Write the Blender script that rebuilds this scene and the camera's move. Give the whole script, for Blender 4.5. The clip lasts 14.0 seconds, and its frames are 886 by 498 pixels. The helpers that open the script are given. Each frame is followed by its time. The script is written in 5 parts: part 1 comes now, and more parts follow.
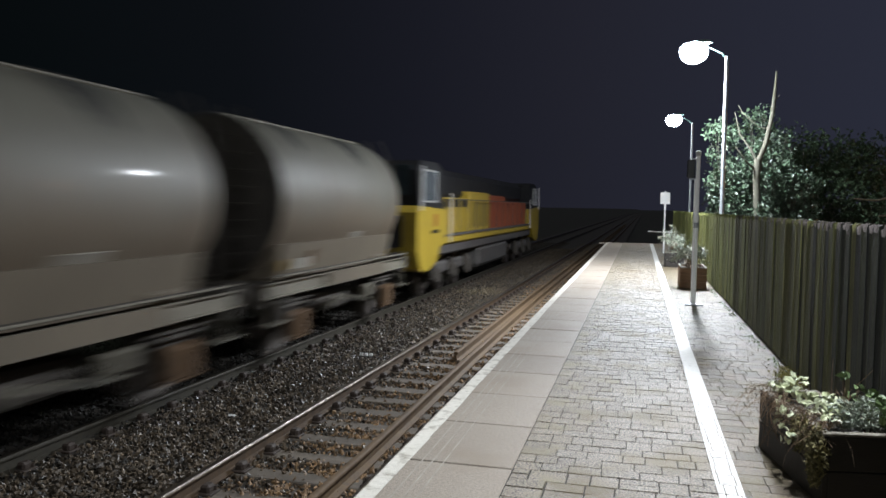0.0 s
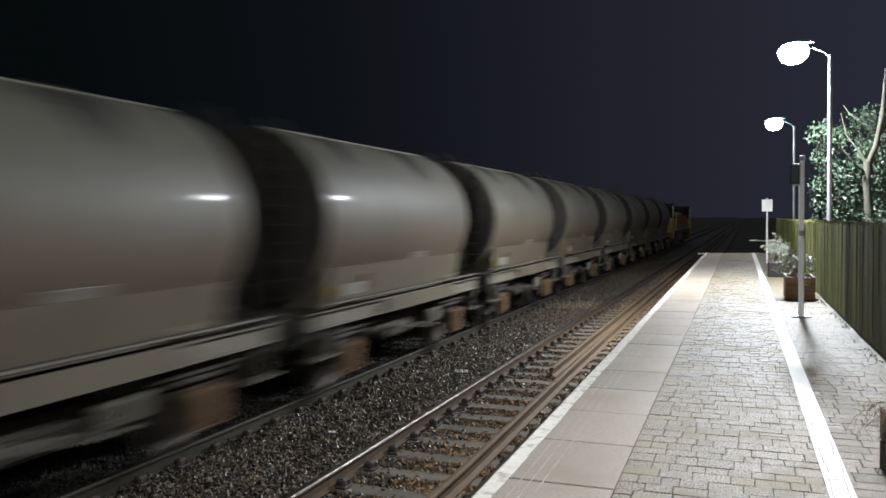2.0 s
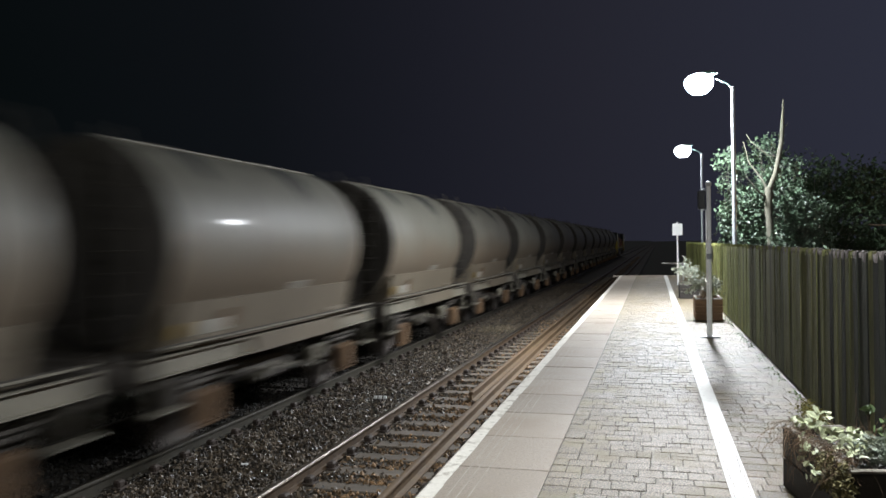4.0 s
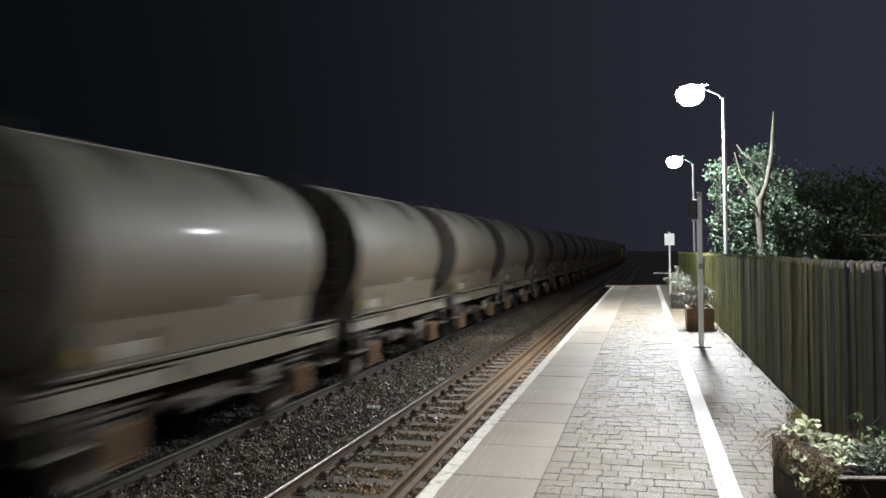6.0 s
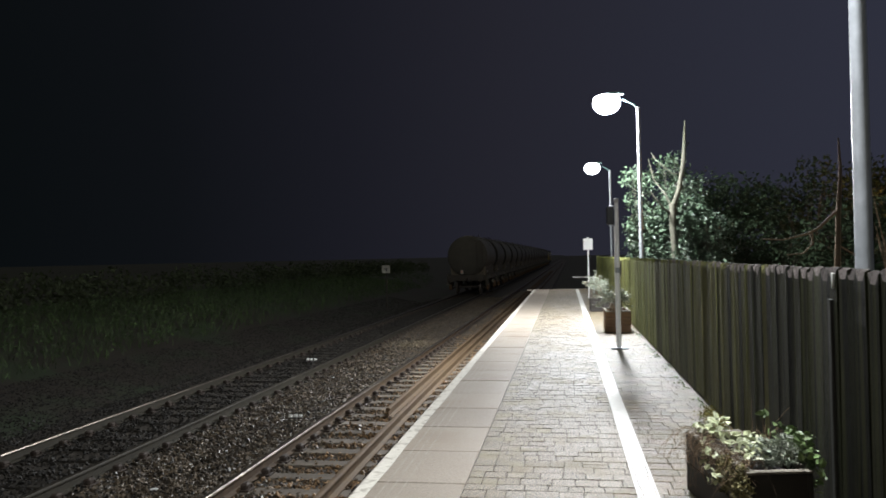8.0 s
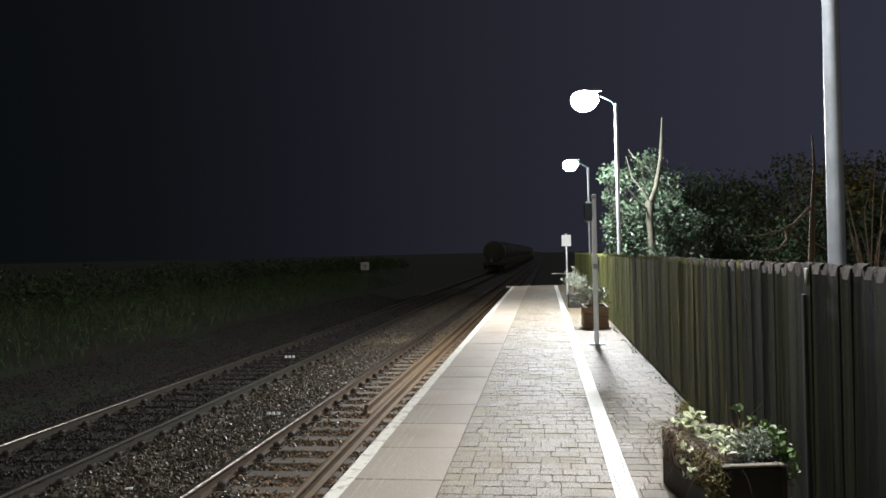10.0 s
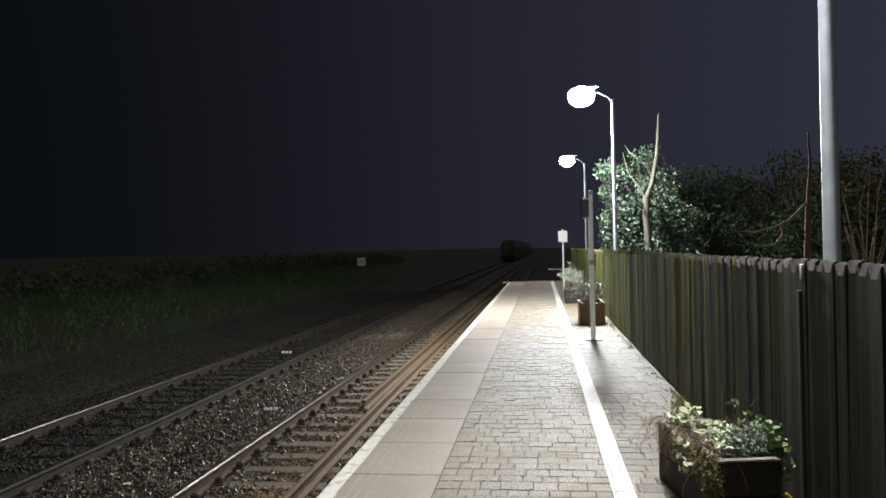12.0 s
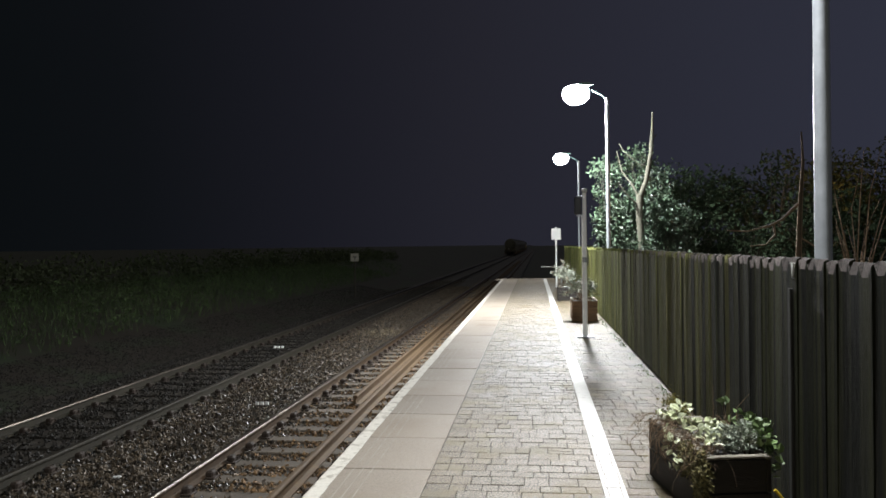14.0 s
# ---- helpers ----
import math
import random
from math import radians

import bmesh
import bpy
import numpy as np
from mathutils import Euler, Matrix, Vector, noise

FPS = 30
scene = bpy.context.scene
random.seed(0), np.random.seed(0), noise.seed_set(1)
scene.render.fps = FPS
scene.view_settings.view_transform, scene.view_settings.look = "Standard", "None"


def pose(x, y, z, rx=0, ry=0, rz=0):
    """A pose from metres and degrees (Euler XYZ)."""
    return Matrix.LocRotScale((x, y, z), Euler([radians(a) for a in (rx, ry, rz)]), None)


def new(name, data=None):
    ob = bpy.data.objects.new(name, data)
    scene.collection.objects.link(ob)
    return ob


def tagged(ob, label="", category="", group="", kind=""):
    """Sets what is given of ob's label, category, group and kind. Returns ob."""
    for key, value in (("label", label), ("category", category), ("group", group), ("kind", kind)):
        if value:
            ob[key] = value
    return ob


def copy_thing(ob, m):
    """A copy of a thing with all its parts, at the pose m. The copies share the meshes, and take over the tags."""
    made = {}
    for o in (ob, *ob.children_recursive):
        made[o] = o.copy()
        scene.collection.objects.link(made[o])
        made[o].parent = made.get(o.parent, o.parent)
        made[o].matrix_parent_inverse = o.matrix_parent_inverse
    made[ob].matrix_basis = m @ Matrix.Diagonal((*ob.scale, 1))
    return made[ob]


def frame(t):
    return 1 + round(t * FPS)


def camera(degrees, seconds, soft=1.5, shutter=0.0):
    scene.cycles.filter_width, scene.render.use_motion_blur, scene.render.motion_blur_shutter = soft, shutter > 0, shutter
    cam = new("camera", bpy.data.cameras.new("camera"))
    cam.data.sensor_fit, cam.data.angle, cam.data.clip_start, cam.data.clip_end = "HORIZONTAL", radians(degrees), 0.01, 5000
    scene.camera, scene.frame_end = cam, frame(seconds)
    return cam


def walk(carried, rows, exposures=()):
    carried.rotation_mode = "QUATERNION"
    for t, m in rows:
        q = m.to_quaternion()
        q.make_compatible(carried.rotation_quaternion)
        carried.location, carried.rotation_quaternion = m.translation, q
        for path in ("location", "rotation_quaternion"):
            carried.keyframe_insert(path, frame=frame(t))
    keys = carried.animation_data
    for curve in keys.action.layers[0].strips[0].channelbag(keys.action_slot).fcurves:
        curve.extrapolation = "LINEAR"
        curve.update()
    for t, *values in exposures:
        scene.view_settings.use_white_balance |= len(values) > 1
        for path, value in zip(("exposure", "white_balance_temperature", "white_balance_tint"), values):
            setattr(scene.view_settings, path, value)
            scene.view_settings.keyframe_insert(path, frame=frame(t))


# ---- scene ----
cam = camera(59.6, 14.0, soft=1.6, shutter=1.0)
walk(cam, [
    (0, pose(-0.019, -0.017, 1.458, 86.78, -0.91, 14.65)), 
    (0.5, pose(-0.025, -0.001, 1.463, 86.77, -0.37, 14.89)), 
    (1, pose(-0.046, 0.009, 1.467, 87.14, 0.11, 17.79)), 
    (1.5, pose(-0.043, -0.011, 1.470, 87.53, 0.43, 20.70)), 
    (2, pose(-0.027, -0.025, 1.473, 87.89, 0.76, 21.36)), 
    (2.5, pose(-0.006, -0.017, 1.485, 88.26, 0.58, 19.60)), 
    (3, pose(0.003, 0.003, 1.476, 88.99, 0.57, 16.90)), 
    (3.5, pose(0.004, 0.027, 1.477, 89.41, 0.79, 15.81)), 
    (4, pose(-0.001, 0.052, 1.478, 89.58, 0.91, 15.56)), 
    (6.5, pose(0.012, -0.005, 1.476, 90.43, 0.83, 14.59)), 
    (7, pose(0.006, -0.014, 1.484, 90.43, 1.16, 12.34)), 
    (7.5, pose(0.013, -0.011, 1.488, 90.58, 1.46, 10.83)), 
    (8, pose(0.011, -0.000, 1.483, 90.60, 1.25, 9.35)), 
    (8.5, pose(0.017, 0.005, 1.481, 90.58, 1.34, 8.78)), 
    (9, pose(0.024, 0.023, 1.475, 90.45, 1.26, 8.33)), 
    (11.5, pose(0.018, -0.001, 1.484, 90.15, 1.46, 7.53)), 
    (12, pose(0.016, -0.004, 1.482, 89.99, 1.30, 7.55)), 
    (12.5, pose(0.009, -0.002, 1.483, 89.95, 1.19, 7.31)), 
    (13, pose(0.013, 0.000, 1.479, 89.82, 1.22, 7.07)), 
    (13.5, pose(0.021, 0.001, 1.478, 89.80, 1.12, 7.06)), 
    (14, pose(0.015, -0.008, 1.473, 89.74, 0.73, 7.05)), 
], exposures=[(0.0, 0.14, 6120, 10), (2.0, 0.23, 6200, 10), (4.0, 0.29, 6280, 10), (7.0, 0.27, 6400, 10), (14.0, 0.22, 6500, 10)])

# ---------------------------------------------------------------- plan (metres)
SLOPE = -0.0066                 # the platform runs a little off the tracks' line
RAIL_Z = -0.915                 # rail heads; the platform surface is z = 0
SLEEPER_Z = RAIL_Z - 0.165
NEAR_RAILS = (-2.24, -3.745)
FAR_RAILS = (-5.675, -7.255)
TRAIN_X = -6.43
SPEED = 21.285
PITCH = 7.334
EDGE, SLAB_IN, LINE_X, FENCE_X = -1.352, -0.668, 0.478, 1.347    # at y = 0
END_Y = 33.3
LAMP_YS = (4.48, 18.0, 31.5)


def px(x0, y):
    return x0 + SLOPE * y


# ---------------------------------------------------------------- world and lamps
world = bpy.data.worlds.new("night_sky")
scene.world = world
world.use_nodes = True
wn = world.node_tree
bg = wn.nodes["Background"]
tc = wn.nodes.new("ShaderNodeTexCoord")
sep = wn.nodes.new("ShaderNodeSeparateXYZ")
side = wn.nodes.new("ShaderNodeValToRGB")          # town glow to the east
ramp = side.color_ramp
ramp.elements[0].position, ramp.elements[0].color = 0.14, (0.0017, 0.0027, 0.0029, 1)
ramp.elements[1].position, ramp.elements[1].color = 0.72, (0.0245, 0.0265, 0.0415, 1)
for at, col in ((0.26, (0.0040, 0.0048, 0.0062)), (0.36, (0.0086, 0.0089, 0.0132)), (0.46, (0.0142, 0.0142, 0.0208))):
    ramp.elements.new(at).color = (*col, 1)
half_x = wn.nodes.new("ShaderNodeMapRange")
half_x.inputs["From Min"].default_value, half_x.inputs["From Max"].default_value = -1, 1


def brighter(axis, start, stop, gain):
    """Raises the sky overhead and behind, an unseen fill added to lift dark areas."""
    n = wn.nodes.new("ShaderNodeMapRange")
    n.inputs["From Min"].default_value, n.inputs["From Max"].default_value = start, stop
    n.inputs["To Min"].default_value, n.inputs["To Max"].default_value = 1.0, gain
    wn.links.new(sep.outputs[axis], n.inputs["Value"])
    return n.outputs[0]


wn.links.new(tc.outputs["Generated"], sep.inputs[0])
most = wn.nodes.new("ShaderNodeMath")
most.operation = "MAXIMUM"
wn.links.new(brighter("Z", 0.42, 0.85, 6.0), most.inputs[0])
wn.links.new(brighter("Y", 0.3, -0.5, 6.5), most.inputs[1])
wn.links.new(sep.outputs["X"], half_x.inputs["Value"])
wn.links.new(half_x.outputs[0], side.inputs[0])
warm = wn.nodes.new("ShaderNodeMixRGB")              # the added fill is tinted warmer than the open night
warm.inputs[2].default_value = (0.0150, 0.0150, 0.0128, 1)
share = wn.nodes.new("ShaderNodeMapRange")
share.inputs["From Min"].default_value, share.inputs["From Max"].default_value = 1.0, 5.0
wn.links.new(most.outputs[0], share.inputs["Value"])
wn.links.new(share.outputs[0], warm.inputs[0])
wn.links.new(side.outputs[0], warm.inputs[1])
wn.links.new(warm.outputs[0], bg.inputs["Color"])
wn.links.new(most.outputs[0], bg.inputs["Strength"])

# each lantern: (power, spread, tilt along the platform); the long-throw optics send most light sideways along it
LANTERN_BEAMS = (
    ((235.0, 158, 0),),
    ((560.0, 158, 0), (290.0, 132, -50), (40.0, 120, 46)),
    ((115.0, 150, 0),),
)
for ly, beams in zip(LAMP_YS, LANTERN_BEAMS):
    for power, spread, lean in beams:
        ld = bpy.data.lights.new("lantern_light", "AREA")
        ld.shape, ld.size, ld.size_y = "RECTANGLE", 0.42, 0.2
        ld.energy = power
        ld.spread = math.radians(spread)
        ld.color = (0.95, 0.97, 0.975)
        lo = new("lantern_light", ld)
        lo.matrix_world = pose(px(0.94, ly), ly, 4.62, lean, 4, 0)

sl = bpy.data.lights.new("street_light", "POINT")
sl.energy, sl.color, sl.shadow_soft_size = 260.0, (1.0, 0.45, 0.15), 0.12
slo = new("street_light", sl)
slo.location = (10.35, 24.0, 3.75)

# ---------------------------------------------------------------- materials
def material(name, color, rough=0.7, metal=0.0, color2=None, scale=8.0, mix=0.5, bump=0.15, bump_scale=None, piece=0.0, island=0.0, coat=0.0, stain=None, stain_scale=1.2, stain_at=0.55, rough_var=0.15, coords="Object", stretch=(1, 1, 1), spec=0.5):
    m = bpy.data.materials.new(name)
    m.use_nodes = True
    nt = m.node_tree
    b = nt.nodes["Principled BSDF"]
    tcn = nt.nodes.new("ShaderNodeTexCoord")
    mp = nt.nodes.new("ShaderNodeMapping")
    mp.inputs["Scale"].default_value = stretch
    if coords == "World":
        nt.links.new(nt.nodes.new("ShaderNodeNewGeometry").outputs["Position"], mp.inputs[0])
    else:
        nt.links.new(tcn.outputs[coords], mp.inputs[0])
    n1 = nt.nodes.new("ShaderNodeTexNoise")
    n1.inputs["Scale"].default_value, n1.inputs["Detail"].default_value, n1.inputs["Roughness"].default_value = scale, 6, 0.65
    nt.links.new(mp.outputs[0], n1.inputs["Vector"])
    c2 = color2 or tuple(c * 0.55 for c in color)
    r1 = nt.nodes.new("ShaderNodeValToRGB")
    r1.color_ramp.elements[0].position, r1.color_ramp.elements[1].position = 0.5 - mix / 2, 0.5 + mix / 2
    r1.color_ramp.elements[0].color, r1.color_ramp.elements[1].color = (*c2, 1), (*color, 1)
    nt.links.new(n1.outputs["Fac"], r1.inputs[0])
    out = r1.outputs[0]
    if stain:
        n2 = nt.nodes.new("ShaderNodeTexNoise")
        n2.inputs["Scale"].default_value, n2.inputs["Detail"].default_value = stain_scale, 5
        nt.links.new(mp.outputs[0], n2.inputs["Vector"])
        r2 = nt.nodes.new("ShaderNodeValToRGB")
        r2.color_ramp.elements[0].position, r2.color_ramp.elements[1].position = stain_at - 0.07, stain_at + 0.1
        nt.links.new(n2.outputs["Fac"], r2.inputs[0])
        mx = nt.nodes.new("ShaderNodeMixRGB")
        mx.inputs[2].default_value = (*stain, 1)
        nt.links.new(r2.outputs[0], mx.inputs[0])
        nt.links.new(out, mx.inputs[1])
        out = mx.outputs[0]
    if piece or island:
        if piece:
            src = nt.nodes.new("ShaderNodeObjectInfo").outputs["Random"]
        else:
            src = nt.nodes.new("ShaderNodeNewGeometry").outputs["Random Per Island"]
        ma = nt.nodes.new("ShaderNodeMapRange")
        amt = piece or island
        ma.inputs["To Min"].default_value, ma.inputs["To Max"].default_value = 1 - amt, 1 + amt
        nt.links.new(src, ma.inputs["Value"])
        hs = nt.nodes.new("ShaderNodeHueSaturation")
        nt.links.new(ma.outputs[0], hs.inputs["Value"])
        nt.links.new(out, hs.inputs["Color"])
        out = hs.outputs[0]
    nt.links.new(out, b.inputs["Base Color"])
    rr = nt.nodes.new("ShaderNodeMapRange")
    rr.inputs["To Min"].default_value, rr.inputs["To Max"].default_value = max(0.03, rough - rough_var), min(1, rough + rough_var)
    nt.links.new(n1.outputs["Fac"], rr.inputs["Value"])
    nt.links.new(rr.outputs[0], b.inputs["Roughness"])
    b.inputs["Metallic"].default_value = metal
    b.inputs["Specular IOR Level"].default_value = spec
    b.inputs["Coat Weight"].default_value = coat
    b.inputs["Coat Roughness"].default_value = 0.13
    if bump:
        n3 = nt.nodes.new("ShaderNodeTexNoise")
        n3.inputs["Scale"].default_value, n3.inputs["Detail"].default_value = bump_scale or scale * 4, 5
        nt.links.new(mp.outputs[0], n3.inputs["Vector"])
        bp = nt.nodes.new("ShaderNodeBump")
        bp.inputs["Strength"].default_value, bp.inputs["Distance"].default_value = bump, 0.01
        nt.links.new(n3.outputs["Fac"], bp.inputs["Height"])
        nt.links.new(bp.outputs[0], b.inputs["Normal"])
    return m


def glow(name, color, strength):
    m = bpy.data.materials.new(name)
    m.use_nodes = True
    b = m.node_tree.nodes["Principled BSDF"]
    b.inputs["Base Color"].default_value = (*color, 1)
    b.inputs["Emission Color"].default_value = (*color, 1)
    b.inputs["Emission Strength"].default_value = strength
    return m


M_SLAB = material("concrete_slab", (0.362, 0.314, 0.26), 0.47, color2=(0.215, 0.184, 0.153), scale=60, mix=0.3, bump_scale=120, bump=0.35, piece=0.07, stain=(0.26, 0.217, 0.172), stain_scale=1.3, coords="World", spec=0.3)
M_PAVER = material("paver", (0.36, 0.315, 0.26), 0.55, color2=(0.06, 0.052, 0.042), scale=80, mix=0.15, bump_scale=130, bump=1.0, piece=0.1, rough_var=0.3, coords="World", stain=(0.15, 0.12, 0.07), stain_scale=1.7, stain_at=0.57)
M_PAVER_FAR = material("paver_far", (0.36, 0.315, 0.26), 0.55, color2=(0.06, 0.052, 0.042), scale=80, mix=0.15, bump_scale=130, bump=1.0, island=0.1, rough_var=0.3, coords="World", stain=(0.15, 0.12, 0.07), stain_scale=1.7, stain_at=0.57)
M_PAVER_SIDE = material("dirty_paver", (0.215, 0.172, 0.122), 0.55, color2=(0.05, 0.04, 0.028), scale=80, mix=0.17, bump_scale=130, bump=1.0, piece=0.2, rough_var=0.3, coords="World", stain=(0.125, 0.102, 0.058), stain_scale=3.0, stain_at=0.5)
M_PAVER_SIDE_FAR = material("dirty_paver_far", (0.215, 0.172, 0.122), 0.55, color2=(0.05, 0.04, 0.028), scale=80, mix=0.17, bump_scale=130, bump=1.0, island=0.2, rough_var=0.3, coords="World", stain=(0.125, 0.102, 0.058), stain_scale=3.0, stain_at=0.5)
M_PAVER_MOSS = material("mossy_paver", (0.335, 0.285, 0.222), 0.55, color2=(0.055, 0.048, 0.036), scale=80, mix=0.16, bump_scale=130, bump=1.0, piece=0.12, rough_var=0.3, coords="World", stain=(0.2, 0.172, 0.11), stain_scale=3.4, stain_at=0.56)
M_PAVER_MOSS_FAR = material("mossy_paver_far", (0.335, 0.285, 0.222), 0.55, color2=(0.055, 0.048, 0.036), scale=80, mix=0.16, bump_scale=130, bump=1.0, island=0.12, rough_var=0.3, coords="World", stain=(0.2, 0.172, 0.11), stain_scale=3.4, stain_at=0.56)
M_BED = material("sand_joint", (0.05, 0.043, 0.033), 0.9, color2=(0.03, 0.027, 0.022), scale=9, bump=0.4, coords="World")
M_PAINT = material("white_paint", (0.74, 0.71, 0.64), 0.55, color2=(0.5, 0.47, 0.41), scale=20, mix=0.6, bump=0.3, bump_scale=80, stain=(0.26, 0.23, 0.18), stain_scale=11, stain_at=0.6, coords="World")
M_LINE = material("worn_white_paint", (0.64, 0.635, 0.61), 0.6, color2=(0.5, 0.49, 0.46), scale=14, bump=0.3, bump_scale=80, stain=(0.28, 0.255, 0.22), stain_scale=20, stain_at=0.66, coords="World")
M_WALL = material("platform_brick", (0.2, 0.13, 0.1), 0.85, scale=7, bump=0.5)
M_STONE = material("ballast_stone", (0.145, 0.11, 0.073), 0.46, color2=(0.022, 0.018, 0.014), scale=4, island=0.95, bump=0.2, bump_scale=60, stain=(0.11, 0.075, 0.045), stain_scale=0.5, stain_at=0.62)
M_STONE_RUSTY = material("rust_dusted_ballast_stone", (0.32, 0.2, 0.1), 0.58, color2=(0.1, 0.063, 0.034), scale=4, island=0.75, bump=0.2, bump_scale=60)
# far-track stone: weak lamplight there is put in as darker colour
M_STONE_DIM = material("shaded_ballast_stone", (0.026, 0.022, 0.017), 0.7, color2=(0.007, 0.006, 0.005), scale=4, island=0.7, bump=0.2, bump_scale=60)
M_BALLAST = material("ballast_bed", (0.085, 0.072, 0.058), 0.6, color2=(0.03, 0.026, 0.022), scale=22, mix=0.3, bump=1.0, bump_scale=26)
M_SOIL = material("soil", (0.046, 0.038, 0.03), 0.66, scale=2, bump=0.4, stain=(0.036, 0.05, 0.027), stain_scale=0.7)
M_RAIL = material("rail_steel_rusty_side", (0.105, 0.063, 0.031), 0.75, color2=(0.04, 0.025, 0.015), scale=9, bump=0.3, bump_scale=50)
# far-track rail side, olive and darkened for the weak lamplight
M_RAIL_DIM = material("rail_steel_shaded_side", (0.05, 0.042, 0.026), 0.7, color2=(0.022, 0.019, 0.013), scale=9, bump=0.3, bump_scale=50)
M_RAILTOP = material("polished_rail_head", (0.25, 0.22, 0.185), 0.4, metal=1.0, color2=(0.13, 0.11, 0.09), scale=5, bump=0.05, rough_var=0.05)
M_RUST = material("rusty_rail", (0.165, 0.104, 0.05), 0.75, color2=(0.07, 0.043, 0.023), scale=8, bump=0.35, bump_scale=40)
M_SLEEPER = material("sleeper", (0.17, 0.142, 0.11), 0.75, color2=(0.075, 0.062, 0.05), scale=5, bump=0.5, bump_scale=30, piece=0.2, stretch=(0.4, 2, 2), coords="World")
# far-track sleeper, the same shade painted into its colour
M_SLEEPER_DIM = material("shaded_sleeper", (0.05, 0.041, 0.031), 0.75, color2=(0.02, 0.017, 0.014), scale=5, bump=0.5, bump_scale=30, piece=0.2, stretch=(0.4, 2, 2), coords="World")
M_CHAIR = material("rail_chair_iron", (0.06, 0.042, 0.032), 0.75, scale=20, bump=0.3, piece=0.2)
M_GALV = material("galvanised_steel", (0.42, 0.44, 0.47), 0.42, metal=0.45, color2=(0.3, 0.32, 0.34), scale=9, bump=0.08, bump_scale=40)
M_GREYPAINT = material("grey_painted_steel", (0.5, 0.5, 0.49), 0.4, color2=(0.4, 0.4, 0.39), scale=6, bump=0.05)
M_BLACK = material("black_plastic", (0.015, 0.015, 0.016), 0.45, scale=10, bump=0.1)
M_SIGN = material("sign_white", (0.85, 0.85, 0.84), 0.4, color2=(0.8, 0.8, 0.79), scale=4, bump=0.0)
M_BAR = material("sign_dark_bar", (0.12, 0.12, 0.13), 0.5, scale=6, bump=0.0)
M_LANTERN = material("lantern_housing", (0.2, 0.32, 0.31), 0.4, scale=6, bump=0.05)
M_LAMP = glow("lantern_bowl_lit", (0.95, 0.98, 1.0), 240.0)
M_LAMP_DIM = glow("lantern_bowl_lit_dimmer", (0.95, 0.98, 1.0), 25.0)
M_PLANTER = material("dark_planter_wood", (0.022, 0.017, 0.014), 0.75, color2=(0.01, 0.008, 0.007), scale=6, bump=0.5, bump_scale=30, stretch=(1, 1, 6))
M_RIM = material("pale_rim_wood", (0.25, 0.225, 0.185), 0.8, color2=(0.1, 0.09, 0.07), scale=8, bump=0.5, bump_scale=30)
M_GROOVE = material("pale_scuff", (0.42, 0.385, 0.335), 0.6, color2=(0.24, 0.215, 0.18), scale=5, mix=0.35, coords="World")
M_SODIUM = glow("sodium_lamp", (1.0, 0.42, 0.12), 6.0)
M_PLANTER2 = material("brown_planter_wood", (0.27, 0.155, 0.085), 0.65, color2=(0.13, 0.075, 0.045), scale=6, bump=0.5, bump_scale=30, stretch=(1, 1, 6))
M_LEAF_A = material("pale_leaf", (0.58, 0.6, 0.42), 0.4, color2=(0.33, 0.37, 0.2), scale=12, island=0.45, bump=0.0)
M_LEAF_B = material("green_leaf", (0.15, 0.21, 0.08), 0.45, color2=(0.08, 0.13, 0.05), scale=12, island=0.5, bump=0.0)
M_LEAF_C = material("grey_green_leaf", (0.32, 0.35, 0.28), 0.5, color2=(0.2, 0.23, 0.18), scale=12, island=0.4, bump=0.0)
M_LAUREL = material("glossy_evergreen_leaf", (0.07, 0.105, 0.066), 0.42, color2=(0.036, 0.06, 0.036), scale=12, island=0.6, bump=0.0)
M_MOSS = material("yellow_green_moss", (0.2, 0.18, 0.05), 0.9, color2=(0.1, 0.085, 0.03), scale=12, island=0.5, bump=0.0, spec=0.1)
M_DRY = material("dry_stem", (0.2, 0.135, 0.08), 0.85, color2=(0.12, 0.08, 0.05), scale=12, island=0.6, bump=0.0)
M_OLIVE = material("olive_hanging_growth", (0.21, 0.185, 0.075), 0.8, color2=(0.1, 0.085, 0.04), scale=12, island=0.5, bump=0.0)
M_PALEGRASS = material("bleached_grass", (0.34, 0.28, 0.19), 0.8, scale=9, island=0.4, bump=0.0)
M_GRASS = material("rough_grass", (0.075, 0.125, 0.04), 0.75, color2=(0.045, 0.07, 0.028), scale=6, island=0.6, bump=0.0)
M_HEDGE = material("dark_hedge_leaf", (0.034, 0.052, 0.028), 0.85, color2=(0.022, 0.034, 0.018), scale=6, island=0.3, bump=0.0, spec=0.1)
M_BRAMBLE = material("bramble_leaf", (0.075, 0.095, 0.05), 0.75, color2=(0.045, 0.055, 0.03), scale=6, island=0.4, bump=0.0, spec=0.2)
M_BARK = material("bark", (0.105, 0.102, 0.075), 0.9, color2=(0.05, 0.048, 0.036), scale=7, bump=0.6, bump_scale=30, stretch=(2, 2, 0.6))
M_YELLOWHOSE = material("yellow_plastic", (0.7, 0.5, 0.03), 0.5, scale=9, bump=0.0)
# train
M_TANK = material("cement_dusted_tank", (0.176, 0.172, 0.142), 0.6, color2=(0.102, 0.095, 0.073), scale=2.2, mix=0.5, bump=0.04, bump_scale=8, coat=0.05, stain=(0.085, 0.07, 0.05), stain_scale=1.3, stain_at=0.6, rough_var=0.1, stretch=(1, 1.2, 0.3), piece=0.16)


